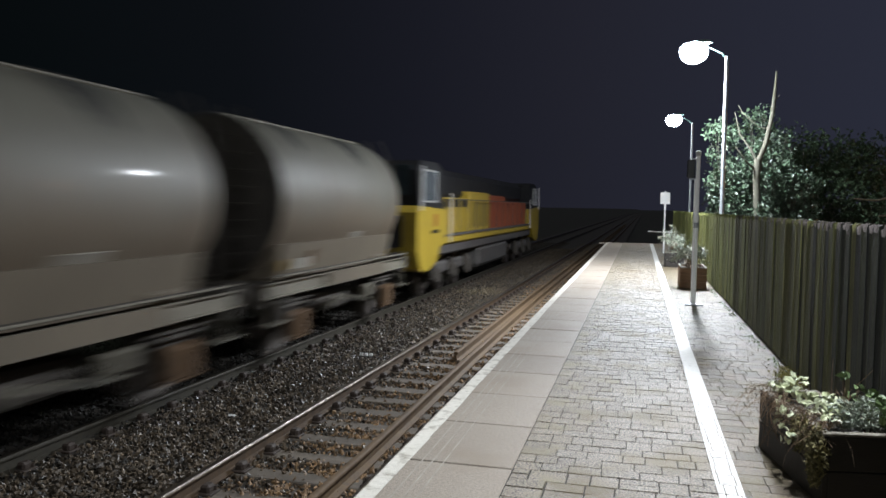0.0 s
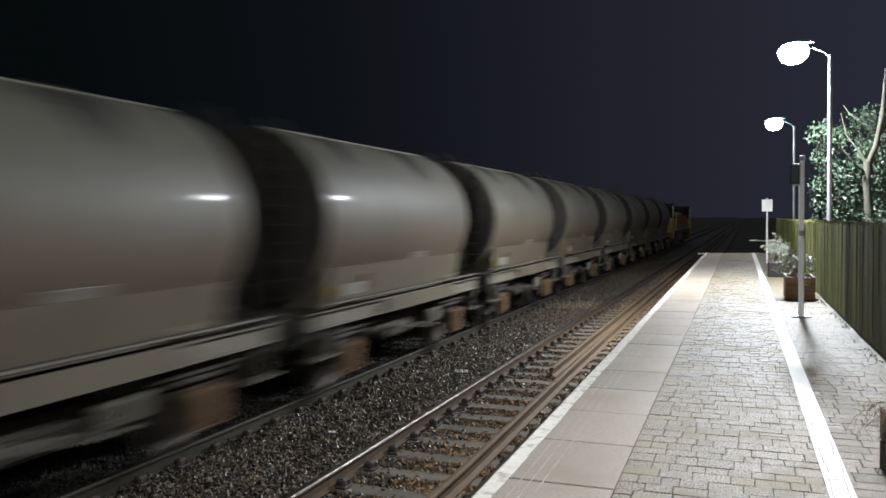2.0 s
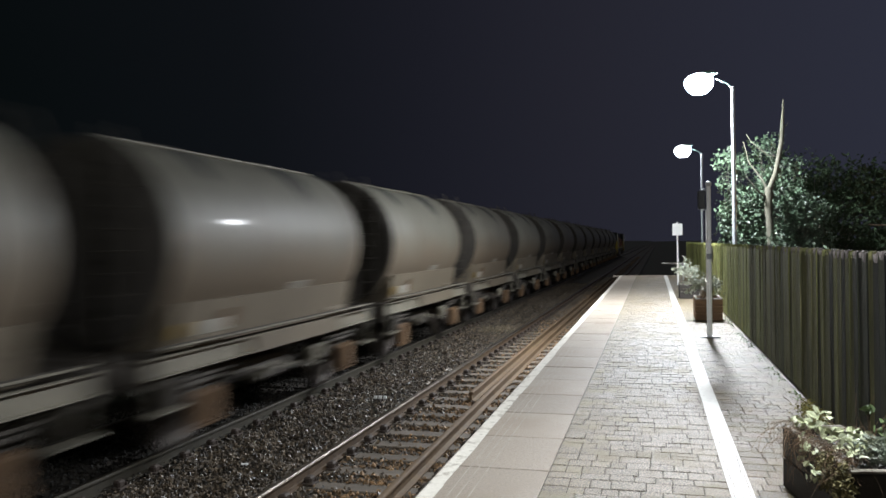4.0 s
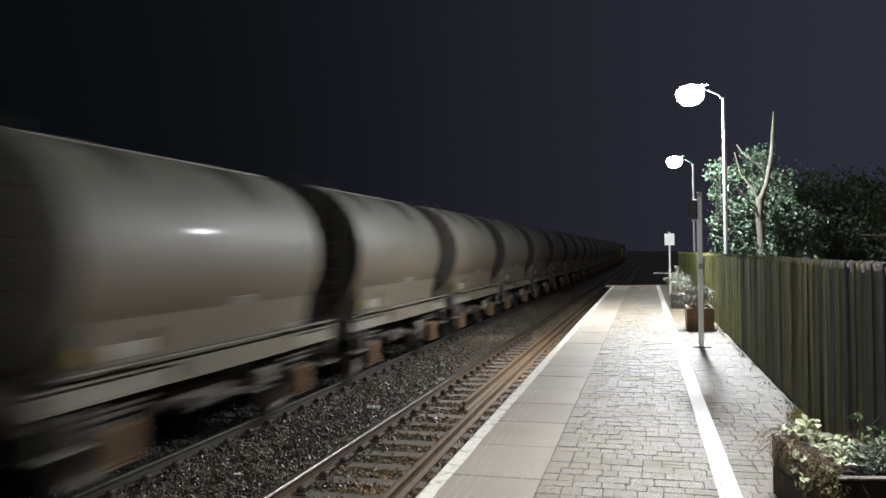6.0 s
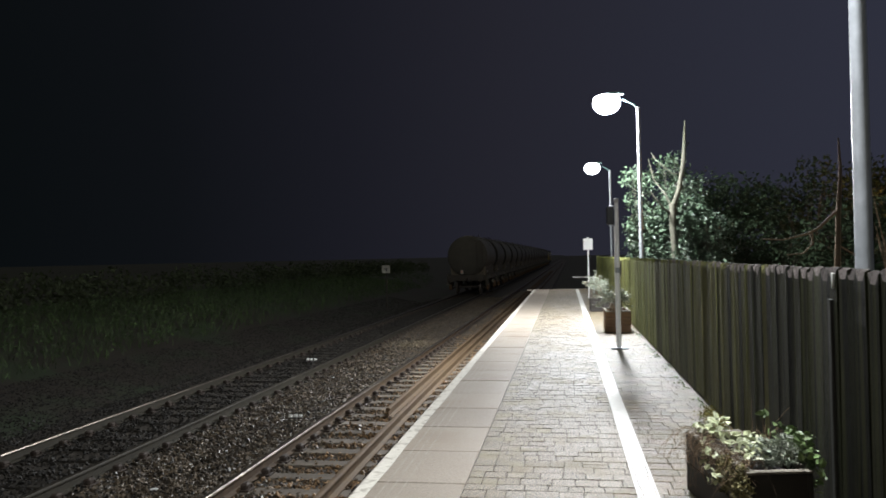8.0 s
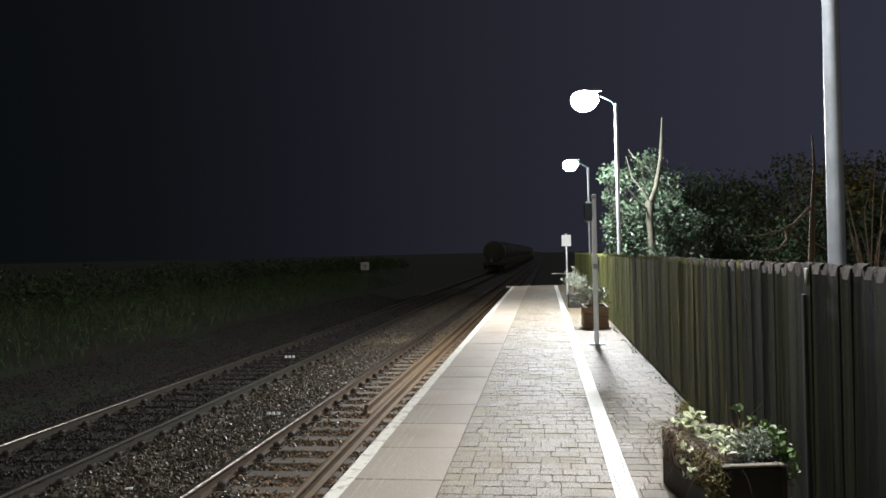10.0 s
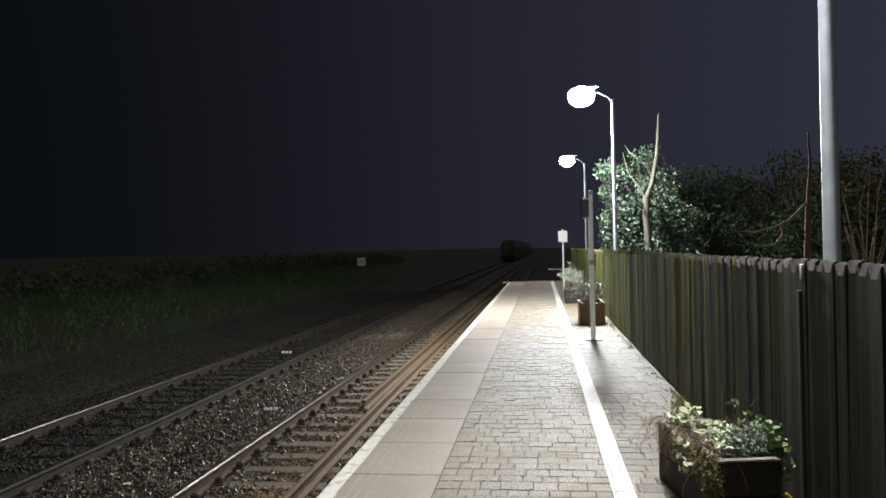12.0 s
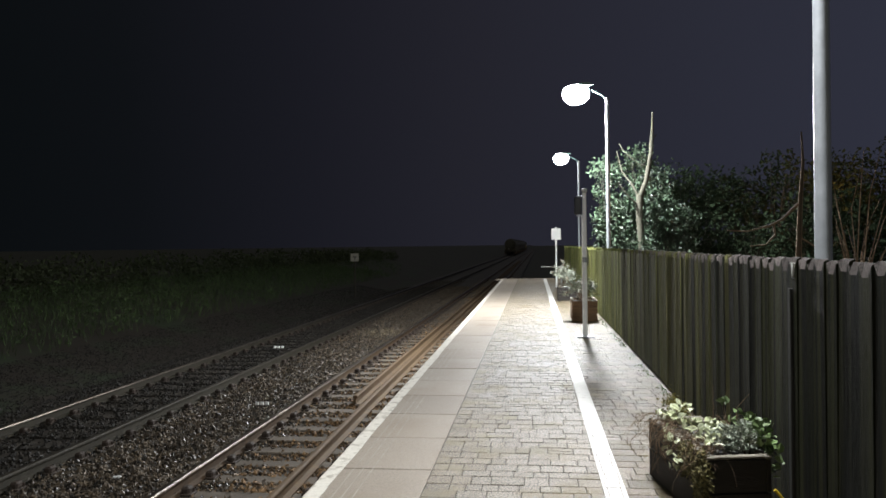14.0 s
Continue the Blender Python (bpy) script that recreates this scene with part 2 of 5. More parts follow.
def lower_grime(m, color, low, high):
    """Brown road dirt below a ragged line on the barrel."""
    nt = m.node_tree
    b = nt.nodes["Principled BSDF"]
    old = b.inputs["Base Color"].links[0].from_socket
    tcn = nt.nodes.new("ShaderNodeTexCoord")
    sp = nt.nodes.new("ShaderNodeSeparateXYZ")
    ns = nt.nodes.new("ShaderNodeTexNoise")
    ns.inputs["Scale"].default_value, ns.inputs["Detail"].default_value = 1.4, 5
    ad = nt.nodes.new("ShaderNodeMath")
    ad.operation = "MULTIPLY_ADD"
    ad.inputs[1].default_value = 0.9
    mr = nt.nodes.new("ShaderNodeMapRange")
    mr.inputs["From Min"].default_value, mr.inputs["From Max"].default_value = low + 0.45, high + 0.45
    mr.inputs["To Min"].default_value, mr.inputs["To Max"].default_value = 0.75, 0.0
    mx = nt.nodes.new("ShaderNodeMixRGB")
    mx.inputs[2].default_value = (*color, 1)
    nt.links.new(tcn.outputs["Object"], sp.inputs[0])
    nt.links.new(tcn.outputs["Object"], ns.inputs["Vector"])
    nt.links.new(ns.outputs["Fac"], ad.inputs[0])
    nt.links.new(sp.outputs["Z"], ad.inputs[2])
    nt.links.new(ad.outputs[0], mr.inputs["Value"])
    nt.links.new(mr.outputs[0], mx.inputs[0])
    nt.links.new(old, mx.inputs[1])
    nt.links.new(mx.outputs[0], b.inputs["Base Color"])


lower_grime(M_TANK, (0.165, 0.125, 0.085), 2.0, 2.7)
# shade of the wagon gaps is in the end colour; the tail's is lamplit
M_TANKEND = material("shaded_tank_end", (0.058, 0.053, 0.046), 0.85, color2=(0.028, 0.025, 0.022), scale=2, bump=0.1, spec=0.15)
M_TAILEND = material("lamplit_tank_tail", (0.095, 0.089, 0.075), 0.8, color2=(0.055, 0.05, 0.042), scale=2, bump=0.1, spec=0.2)
M_SOLEBAR = material("dusty_solebar", (0.26, 0.24, 0.185), 0.65, color2=(0.13, 0.115, 0.09), scale=3, bump=0.2, stain=(0.1, 0.09, 0.07), stain_scale=1.7)
M_CRADLE = material("dusty_cradle", (0.18, 0.148, 0.104), 0.7, color2=(0.115, 0.094, 0.066), scale=2.5, mix=0.4, bump=0.05, stretch=(1, 1.2, 0.4))
M_FRAME = material("grimy_underframe", (0.07, 0.058, 0.046), 0.8, color2=(0.03, 0.026, 0.022), scale=6, bump=0.3)
M_BROWN = material("brown_axlebox", (0.19, 0.115, 0.062), 0.8, color2=(0.09, 0.058, 0.036), scale=6, bump=0.3, spec=0.2)
M_WHEEL = material("wheel_steel", (0.12, 0.1, 0.085), 0.6, metal=0.4, scale=8, bump=0.2)
M_PLATE = material("grimy_white_plate", (0.42, 0.4, 0.35), 0.55, color2=(0.28, 0.26, 0.22), scale=9, bump=0.05)
M_SPILL = material("cement_spill", (0.04, 0.04, 0.037), 0.8, color2=(0.022, 0.022, 0.02), scale=5, bump=0.2)
M_YELLOW = material("loco_yellow", (0.5, 0.36, 0.035), 0.5, color2=(0.34, 0.24, 0.03), scale=2.5, bump=0.05, stain=(0.3, 0.22, 0.06), stain_scale=1.4, stain_at=0.68)
M_ORANGE = material("loco_orange", (0.38, 0.085, 0.025), 0.5, color2=(0.25, 0.06, 0.022), scale=2.5, bump=0.05)
M_LBLACK = material("loco_black", (0.022, 0.022, 0.024), 0.6, scale=4, bump=0.05, spec=0.2)
M_LGREY = material("loco_underframe_grey", (0.12, 0.11, 0.105), 0.7, color2=(0.06, 0.056, 0.052), scale=4, bump=0.2)
M_GLASS = material("cab_glass", (0.05, 0.07, 0.085), 0.12, scale=3, bump=0.0, rough_var=0.03)
M_TAIL = glow("tail_lamp_red", (0.5, 0.05, 0.02), 0.02)
M_DULLYELLOW = material("grimy_yellow", (0.3, 0.2, 0.05), 0.6, color2=(0.18, 0.12, 0.04), scale=9, bump=0.05)
M_GRILLE = material("grille", (0.3, 0.22, 0.03), 0.6, scale=6, bump=0.1)


# ---------------------------------------------------------------- mesh helpers
class Mesh:
    """Collects simple solids and becomes one mesh."""

    def __init__(self):
        self.v, self.f = [], []

    def add(self, v, f):
        n = len(self.v)
        self.v += [tuple(p) for p in v]
        self.f += [tuple(i + n for i in q) for q in f]
        return self

    def box(self, c, s, bevel=0.0, m=None):
        """A box at c of size s with chamfered edges."""
        bm = bmesh.new()
        bmesh.ops.create_cube(bm, size=1)
        for p in bm.verts:
            p.co = Vector((p.co.x * s[0], p.co.y * s[1], p.co.z * s[2]))
        if bevel:
            bmesh.ops.bevel(bm, geom=bm.edges[:], offset=bevel, segments=1, affect="EDGES")
        mm = Matrix.Translation(c) @ m if m else Matrix.Translation(c)
        bm.verts.index_update()
        self.add([mm @ p.co for p in bm.verts], [[p.index for p in q.verts] for q in bm.faces])
        bm.free()
        return self

    def tube(self, pts, radii, n=10, caps=True):
        """A tapered tube along a line of points."""
        pts = [Vector(p) for p in pts]
        if not isinstance(radii, (list, tuple)):
            radii = [radii] * len(pts)
        base = len(self.v)
        for i, p in enumerate(pts):
            d = (pts[min(i + 1, len(pts) - 1)] - pts[max(i - 1, 0)]).normalized()
            a = d.orthogonal() if abs(d.z) > 0.999 or i == 0 else a - d * a.dot(d)
            a.normalize()
            b = d.cross(a)
            for k in range(n):
                w = 2 * math.pi * k / n
                self.v.append(tuple(p + (a * math.cos(w) + b * math.sin(w)) * radii[i]))
        for i in range(len(pts) - 1):
            for k in range(n):
                o, q = base + i * n, base + (i + 1) * n
                self.f.append((o + k, o + (k + 1) % n, q + (k + 1) % n, q + k))
        if caps:
            self.f.append(tuple(base + k for k in reversed(range(n))))
            self.f.append(tuple(base + (len(pts) - 1) * n + k for k in range(n)))
        return self

    def sweep(self, prof, path, closed=True):
        """A profile (x, z) carried along points (x, y, z) that run along y."""
        base, n = len(self.v), len(prof)
        for p in path:
            self.v += [(p[0] + a, p[1], p[2] + b) for a, b in prof]
        for i in range(len(path) - 1):
            for k in range(n):
                o, q = base + i * n, base + (i + 1) * n
                self.f.append((o + k, o + (k + 1) % n, q + (k + 1) % n, q + k))
        self.f.append(tuple(base + k for k in reversed(range(n))))
        self.f.append(tuple(base + (len(path) - 1) * n + k for k in range(n)))
        return self

    def lathe(self, prof, axis="y", n=32, c=(0, 0, 0)):
        """A profile of (along, radius) turned round an axis."""
        base = len(self.v)
        for a, r in prof:
            for k in range(n):
                w = 2 * math.pi * k / n
                u, s = r * math.cos(w), r * math.sin(w)
                p = {"y": (u, a, s), "x": (a, u, s), "z": (u, s, a)}[axis]
                self.v.append((p[0] + c[0], p[1] + c[1], p[2] + c[2]))
        for i in range(len(prof) - 1):
            for k in range(n):
                o, q = base + i * n, base + (i + 1) * n
                self.f.append((o + k, q + k, q + (k + 1) % n, o + (k + 1) % n))
        self.f.append(tuple(base + k for k in range(n)))
        self.f.append(tuple(base + (len(prof) - 1) * n + k for k in reversed(range(n))))
        return self

    def data(self, name, mat, smooth=False):
        me = bpy.data.meshes.new(name)
        me.from_pydata(self.v, [], self.f)
        me.materials.append(mat)
        bm = bmesh.new()
        bm.from_mesh(me)
        bmesh.ops.recalc_face_normals(bm, faces=bm.faces[:])
        bm.to_mesh(me)
        bm.free()
        if smooth:
            me.polygons.foreach_set("use_smooth", [True] * len(me.polygons))
            me.set_sharp_from_angle(angle=radians(50))
        me.update()
        return me


def part(name, mesh, mat, parent=None, label="", smooth=False, at=None):
    ob = new(name, mesh.data(name, mat, smooth) if isinstance(mesh, Mesh) else mesh)
    if parent:
        ob.parent = parent
    if at is not None:
        ob.matrix_basis = at
    return tagged(ob, label)


def fast_mesh(name, verts, faces, mat):
    """A mesh from numpy arrays with faces of one size."""
    me = bpy.data.meshes.new(name)
    me.from_pydata(verts.reshape(-1, 3).tolist(), [], faces.tolist())
    me.materials.append(mat)
    me.update()
    return me


def leaves(name, centres, size, mat, up=0.3, rng=None, length=1.6, fold=0.25):
    """Many folded leaves, each of two quads round a midrib, turned at random."""
    rng = rng or np.random.default_rng(1)
    n = len(centres)
    d = rng.normal(size=(n, 3))
    d[:, 2] += up
    d /= np.linalg.norm(d, axis=1)[:, None]
    a = rng.normal(size=(n, 3))
    a -= d * (a * d).sum(1)[:, None]
    a /= np.linalg.norm(a, axis=1)[:, None]
    b = np.cross(d, a)
    s = size * rng.uniform(0.6, 1.35, (n, 1))
    c = np.asarray(centres)
    v = np.stack([c - a * s * length / 2, c - a * s * 0.1 + b * s * 0.5 + d * s * fold, c + a * s * length * 0.3 + b * s * 0.36 + d * s * fold, c + a * s * length / 2,
                  c + a * s * length * 0.3 - b * s * 0.36 + d * s * fold, c - a * s * 0.1 - b * s * 0.5 + d * s * fold], 1)
    k = np.arange(n)[:, None] * 6
    f = np.concatenate([k + [0, 3, 2, 1], k + [0, 5, 4, 3]])
    return fast_mesh(name, v, f, mat)


def blades(name, roots, height, width, mat, rng, lean=0.35):
    """Grass blades: bent tapered strips."""
    n = len(roots)
    w = rng.uniform(0, 2 * math.pi, n)
    side = np.stack([np.cos(w), np.sin(w), np.zeros(n)], 1)
    tilt = rng.normal(size=(n, 3)) * lean
    tilt[:, 2] = 1
    tilt /= np.linalg.norm(tilt, axis=1)[:, None]
    h = height * rng.uniform(0.45, 1.3, (n, 1))
    out = np.stack([np.cos(w + 1.3), np.sin(w + 1.3), np.zeros(n)], 1)
    r = np.asarray(roots)
    mid = r + tilt * h * 0.55
    tip = r + tilt * h * 0.9 + out * h * 0.35
    v = np.stack([r - side * width, r + side * width, mid + side * width * 0.8, mid - side * width * 0.8, tip], 1)
    k = np.arange(n)[:, None] * 5
    me = bpy.data.meshes.new(name)
    me.from_pydata(v.reshape(-1, 3).tolist(), [], (k + [0, 1, 2, 3]).tolist() + (k + [3, 2, 4]).tolist())
    me.materials.append(mat)
    me.update()
    return me


# ---------------------------------------------------------------- ground and track bed
g = Mesh()
xs = [-900, -60, -30, -18, -13, -10.5, -9.3, -8.4, -7.9, 1.5, 900]
zs = [0.6, 0.6, 0.5, 0.1, -0.5, -1.05, -1.25, -1.32, -1.34, -1.34, -1.34]
ys = [-300, -20, 0, 20, 40, 70, 120, 400, 1500]
g.add([(x, y, z) for y in ys for x, z in zip(xs, zs)],
      [(j * 11 + i, j * 11 + i + 1, (j + 1) * 11 + i + 1, (j + 1) * 11 + i) for j in range(8) for i in range(10)])
tagged(part("ground", g, M_SOIL, smooth=True), "dark soil and rough verge beside the railway", "ground", kind="structure")

bed = Mesh()
bed.sweep([(-9.0, -1.36), (-8.3, -1.12), (-7.9, -1.115), (-1.45, -1.115), (-1.45, -1.36)], [(0, -12, 0), (0, 420, 0)])
tagged(part("trackbed", bed, M_BALLAST), "dark grey-brown ballast bed under both tracks", "track bed", kind="structure")


def stones():
    """Angular ballast stones strewn over the bed, dense where the tracks pass the platform."""
    rng = np.random.default_rng(5)
    base = np.array([(1, 0, 0), (-1, 0, 0), (0, 1, 0), (0, -1, 0), (0, 0, 1), (0, 0, -1)], float)
    faces = np.array([(0, 2, 4), (2, 1, 4), (1, 3, 4), (3, 0, 4), (2, 0, 5), (1, 2, 5), (3, 1, 5), (0, 3, 5)])
    n = 165000
    y = np.where(rng.uniform(0, 1, n) < 0.1, rng.uniform(-9, 3.5, n), 3.0 + 44 * rng.uniform(0, 1, n) ** 1.9)
    pick = rng.uniform(0, 1, n)
    x = np.where(pick < 0.36, rng.uniform(-5.6, -3.75, n), np.where(pick < 0.64, rng.uniform(-3.75, -1.5, n), rng.uniform(-11.2, -5.6, n)))
    z = np.full(n, -1.085) + rng.uniform(-0.02, 0.02, n)
    six = (x < -3.95) & (x > -5.45)
    z[six] += 0.03 * np.sin((x[six] + 5.45) / 1.5 * math.pi)
    inside = (x < NEAR_RAILS[0] - 0.05) & (x > NEAR_RAILS[1] + 0.05)
    phase = np.abs((y - 1.2 + 0.2925) % 0.585 - 0.2925)
    z[inside] -= np.where(phase[inside] < 0.09 + 0.05 * rng.uniform(-1, 1, inside.sum()), 0.07, -0.004 + 0.014 * rng.uniform(0, 1, inside.sum()))
    far_in = x < FAR_RAILS[0] + 0.1
    z[far_in] += 0.018
    out = x < -8.0
    z[out] = np.maximum(z[out] - (-8.0 - x[out]) * 0.22, np.interp(x[out], xs, zs) + 0.005)
    c = np.stack([x, y, z], 1)
    s = rng.uniform(0.011, 0.03, (n, 1, 1)) * rng.uniform(0.6, 1.25, (n, 1, 3))
    v = base[None] + rng.normal(size=(n, 6, 3)) * 0.25
    v *= s
    w = rng.uniform(0, 2 * math.pi, n)
    t = rng.normal(0, 0.6, n)
    cw, sw, ct, st = np.cos(w), np.sin(w), np.cos(t), np.sin(t)
    vx, vy, vz = v[:, :, 0], v[:, :, 1], v[:, :, 2]
    vy, vz = vy * ct[:, None] - vz * st[:, None], vy * st[:, None] + vz * ct[:, None]
    vx, vy = vx * cw[:, None] - vy * sw[:, None], vx * sw[:, None] + vy * cw[:, None]
    v = np.stack([vx, vy, vz], 2) + c[:, None]
    # stones from the far track outwards take the shade-darkened colour
    far_dim = x < FAR_RAILS[0] + 0.05 + rng.normal(0, 0.12, n)
    rusty = (x > NEAR_RAILS[1] + 0.45 + rng.normal(0, 0.25, n)) & ~far_dim
    for pick, mt, lb in ((~far_dim & ~rusty, M_STONE, "loose angular grey-brown ballast stones beside the rails"), (rusty, M_STONE_RUSTY, "rust-dusted ballast stones between the near rails"), (far_dim, M_STONE_DIM, "ballast stones under the far track, coloured dark as in shade")):
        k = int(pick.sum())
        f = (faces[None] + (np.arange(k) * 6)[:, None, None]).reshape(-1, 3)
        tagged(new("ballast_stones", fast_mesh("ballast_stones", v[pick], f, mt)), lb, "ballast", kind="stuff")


stones()

RAIL_HEAD = [(0.0365, -0.022), (0.0345, -0.013), (0.0295, -0.0065), (0.021, -0.0025), (0.01, -0.0005), (0.0, 0.0), (-0.01, -0.0005), (-0.021, -0.0025), (-0.0295, -0.0065), (-0.0345, -0.013), (-0.0365, -0.022)]
RAIL_FULL = [(-0.07, -0.159), (0.07, -0.159), (0.07, -0.148), (0.012, -0.13), (0.009, -0.05), (0.035, -0.038)] + RAIL_HEAD + [(-0.035, -0.038), (-0.009, -0.05), (-0.012, -0.13), (-0.07, -0.148)]


def polished(side):
    """The worn bright strip on the crown and on the gauge side of the head."""
    pts = [(0.0, 0.0), (0.01, -0.0005), (0.021, -0.0025), (0.0295, -0.0065), (0.0345, -0.013), (0.0365, -0.022)]
    pts = [(-0.021, -0.0025), (-0.01, -0.0005)] + pts
    top = [(a * side, b + 0.0012) for a, b in pts] + [(0.0375 * side, -0.022)]
    low = [(a * side * 0.97, b - 0.002) for a, b in reversed(pts)]
    prof = top + low
    return prof if side < 0 else prof[::-1]



def sleeper_mesh(mat):
    return Mesh().box((0, 0, -0.065), (2.5, 0.25, 0.13), 0.012).data("sleeper", mat)


def chair_mesh():
    m = Mesh()
    m.box((0, 0, 0.012), (0.36, 0.17, 0.024), 0.006)
    m.box((0.105, 0, 0.05), (0.09, 0.12, 0.08), 0.02)
    m.box((-0.105, 0, 0.05), (0.09, 0.12, 0.08), 0.02)
    m.tube([(0.15, 0.05, 0.02), (0.15, 0.05, 0.06)], 0.016, 6)
    m.tube([(-0.15, -0.05, 0.02), (-0.15, -0.05, 0.06)], 0.016, 6)
    return m.data("rail_chair", M_CHAIR)


SLEEPER, SLEEPER_DIM, CHAIR = sleeper_mesh(M_SLEEPER), sleeper_mesh(M_SLEEPER_DIM), chair_mesh()


def track(name, rails, sleeper, steel, label):
    root = new(name)
    tagged(root, label, "railway track", kind="structure")
    for x in rails:
        r = part("rail", Mesh().sweep(RAIL_FULL, [(x, -12, RAIL_Z), (x, 420, RAIL_Z)]), steel, root, smooth=True)
        part("rail_head", Mesh().sweep(polished(1 if x == min(rails) else -1), [(x, -12, RAIL_Z), (x, 420, RAIL_Z)]), M_RAILTOP, r, "polished steel running surface", smooth=True)
    mid = sum(rails) / 2
    for i in range(110):
        s = part("sleeper", sleeper, None, root, at=pose(mid, 1.2 + (i - 16) * 0.585, SLEEPER_Z + random.uniform(-0.006, 0.006), 0, 0, random.uniform(-0.6, 0.6)))
        for x in rails:
            part("rail_chair", CHAIR, None, s, at=pose(x - mid, 0, 0))


track("track_near", NEAR_RAILS, SLEEPER, M_RAIL, "railway track with polished rail beside the platform")
track("track_far", FAR_RAILS, SLEEPER_DIM, M_RAIL_DIM, "second railway track with rusty-sided rails carrying the train")



def spare_rail(path, label):
    root = tagged(new("spare_rail"), label, "spare rail", "spare rails")
    part("rail_foot", Mesh().sweep([(-0.07, -0.156), (0.07, -0.156), (0.07, -0.145), (0.012, -0.127), (-0.012, -0.127), (-0.07, -0.145)], path), M_RUST, root)
    part("rail_web", Mesh().sweep([(-0.0115, -0.13), (0.0115, -0.13), (0.0088, -0.045), (-0.0088, -0.045)], path), M_RUST, root)
    part("rail_head", Mesh().sweep([(-0.009, -0.049), (0.009, -0.049), (0.035, -0.037)] + RAIL_HEAD + [(-0.035, -0.037)], path), M_RUST, root, "rust-brown rail head", smooth=True)


spare_rail([(x, y, RAIL_Z + 0.003) for x, y in ((-2.575, -10), (-2.575, 7), (-2.66, 12), (-2.72, 20), (-2.72, 120))], "long rusty spare rail lying on the sleepers")
spare_rail([(x, y, RAIL_Z + 0.003) for x, y in ((-2.93, 12.1), (-2.96, 20), (-2.96, 120))], "rusty spare rail with its cut end between the rails")


def track_marker(x, y, z, turn, size):
    """Three small white reflector blocks on a short strip, facing along the line."""
    root = tagged(new("track_marker"), "three small white reflective blocks on the ballast", "track marker", "white track markers")
    root.matrix_basis = pose(x, y, z, 0, 0, turn)
    part("strip", Mesh().box((0, 0.012, 0.012), (size * 4.2, 0.04, 0.024), 0.004), M_CHAIR, root, "dark mounting strip")
    for k in (-1, 0, 1):
        part("reflector", Mesh().box((0, 0, 0), (size, 0.03, size), 0.006), M_SIGN, root, "white reflector block", at=pose(k * size * 1.45, -0.01, 0.024 + size * 0.4, -35, 0, 0))


track_marker(-4.31, 11.65, -1.01, 4, 0.055)
track_marker(-6.44, 18.6, -1.06, 0, 0.066)
for cx, cy in ((-5.77, 9.13), (-5.77, 7.74), (-4.62, 7.98)):
    ob = tagged(new("white_clip"), "small white plastic rail clip lying beside the rail", "rail clip", "white rail clips")
    ob.matrix_basis = pose(cx, cy, -1.05, 0, 0, 25)
    part("clip", Mesh().box((0, 0, 0.02), (0.085, 0.035, 0.03), 0.008), M_SIGN, ob)
    part("clip_lug", Mesh().box((0.03, 0.02, 0.012), (0.03, 0.04, 0.02), 0.005), M_SIGN, ob)

# ---------------------------------------------------------------- platform
YB = -9.0
plat = Mesh()
for x0, x1, z0, z1 in ((EDGE + 0.1, FENCE_X + 0.4, -1.3, -0.075),):
    plat.add([(px(x0, YB), YB, z0), (px(x1, YB), YB, z0), (px(x1, END_Y), END_Y, z0), (px(x0, END_Y), END_Y, z0), (px(x0, YB), YB, z1), (px(x1, YB), YB, z1), (px(x1, END_Y), END_Y, z1), (px(x0, END_Y), END_Y, z1)],
             [(0, 3, 2, 1), (4, 5, 6, 7), (0, 1, 5, 4), (1, 2, 6, 5), (2, 3, 7, 6), (3, 0, 4, 7)])
    plat.add([(px(x0, END_Y), END_Y, z0), (px(x1, END_Y), END_Y, z0), (px(x1, END_Y), END_Y, -0.02), (px(x0, END_Y), END_Y, -0.02), (px(x0, 45), 45, z0), (px(x1, 45), 45, z0)], [(0, 1, 2, 3), (3, 2, 5, 4), (0, 3, 4), (1, 5, 2)])
platform = tagged(part("platform", plat, M_WALL), "railway platform of concrete edge slabs and worn block paving", "platform", kind="structure")

bedp = Mesh()
bedp.add([(px(SLAB_IN, YB), YB, -0.006), (px(FENCE_X + 0.35, YB), YB, -0.006), (px(FENCE_X + 0.35, END_Y), END_Y, -0.006), (px(SLAB_IN, END_Y), END_Y, -0.006),
          (px(SLAB_IN, YB), YB, -0.08), (px(FENCE_X + 0.35, YB), YB, -0.08), (px(FENCE_X + 0.35, END_Y), END_Y, -0.08), (px(SLAB_IN, END_Y), END_Y, -0.08)], [(0, 1, 2, 3), (4, 7, 6, 5), (0, 4, 5, 1), (1, 5, 6, 2), (2, 6, 7, 3), (3, 7, 4, 0)])
part("joint_bed", bedp, M_BED, platform, "dark sandy jointing between pavers")

# edge slabs
yy, rs = YB - 0.185, random.Random(3)
while yy < END_Y - 0.2:
    w = 0.835
    yc = yy + w / 2
    x0, x1 = px(EDGE, yc), px(SLAB_IN, yc) + 0.001
    part("edge_slab", Mesh().box((0, 0, -0.037), (x1 - x0, w - 0.013, 0.075), 0.005), M_SLAB, platform, at=pose((x0 + x1) / 2, yc, rs.uniform(-0.002, 0.002), 0, 0, 0.378))
    yy += w

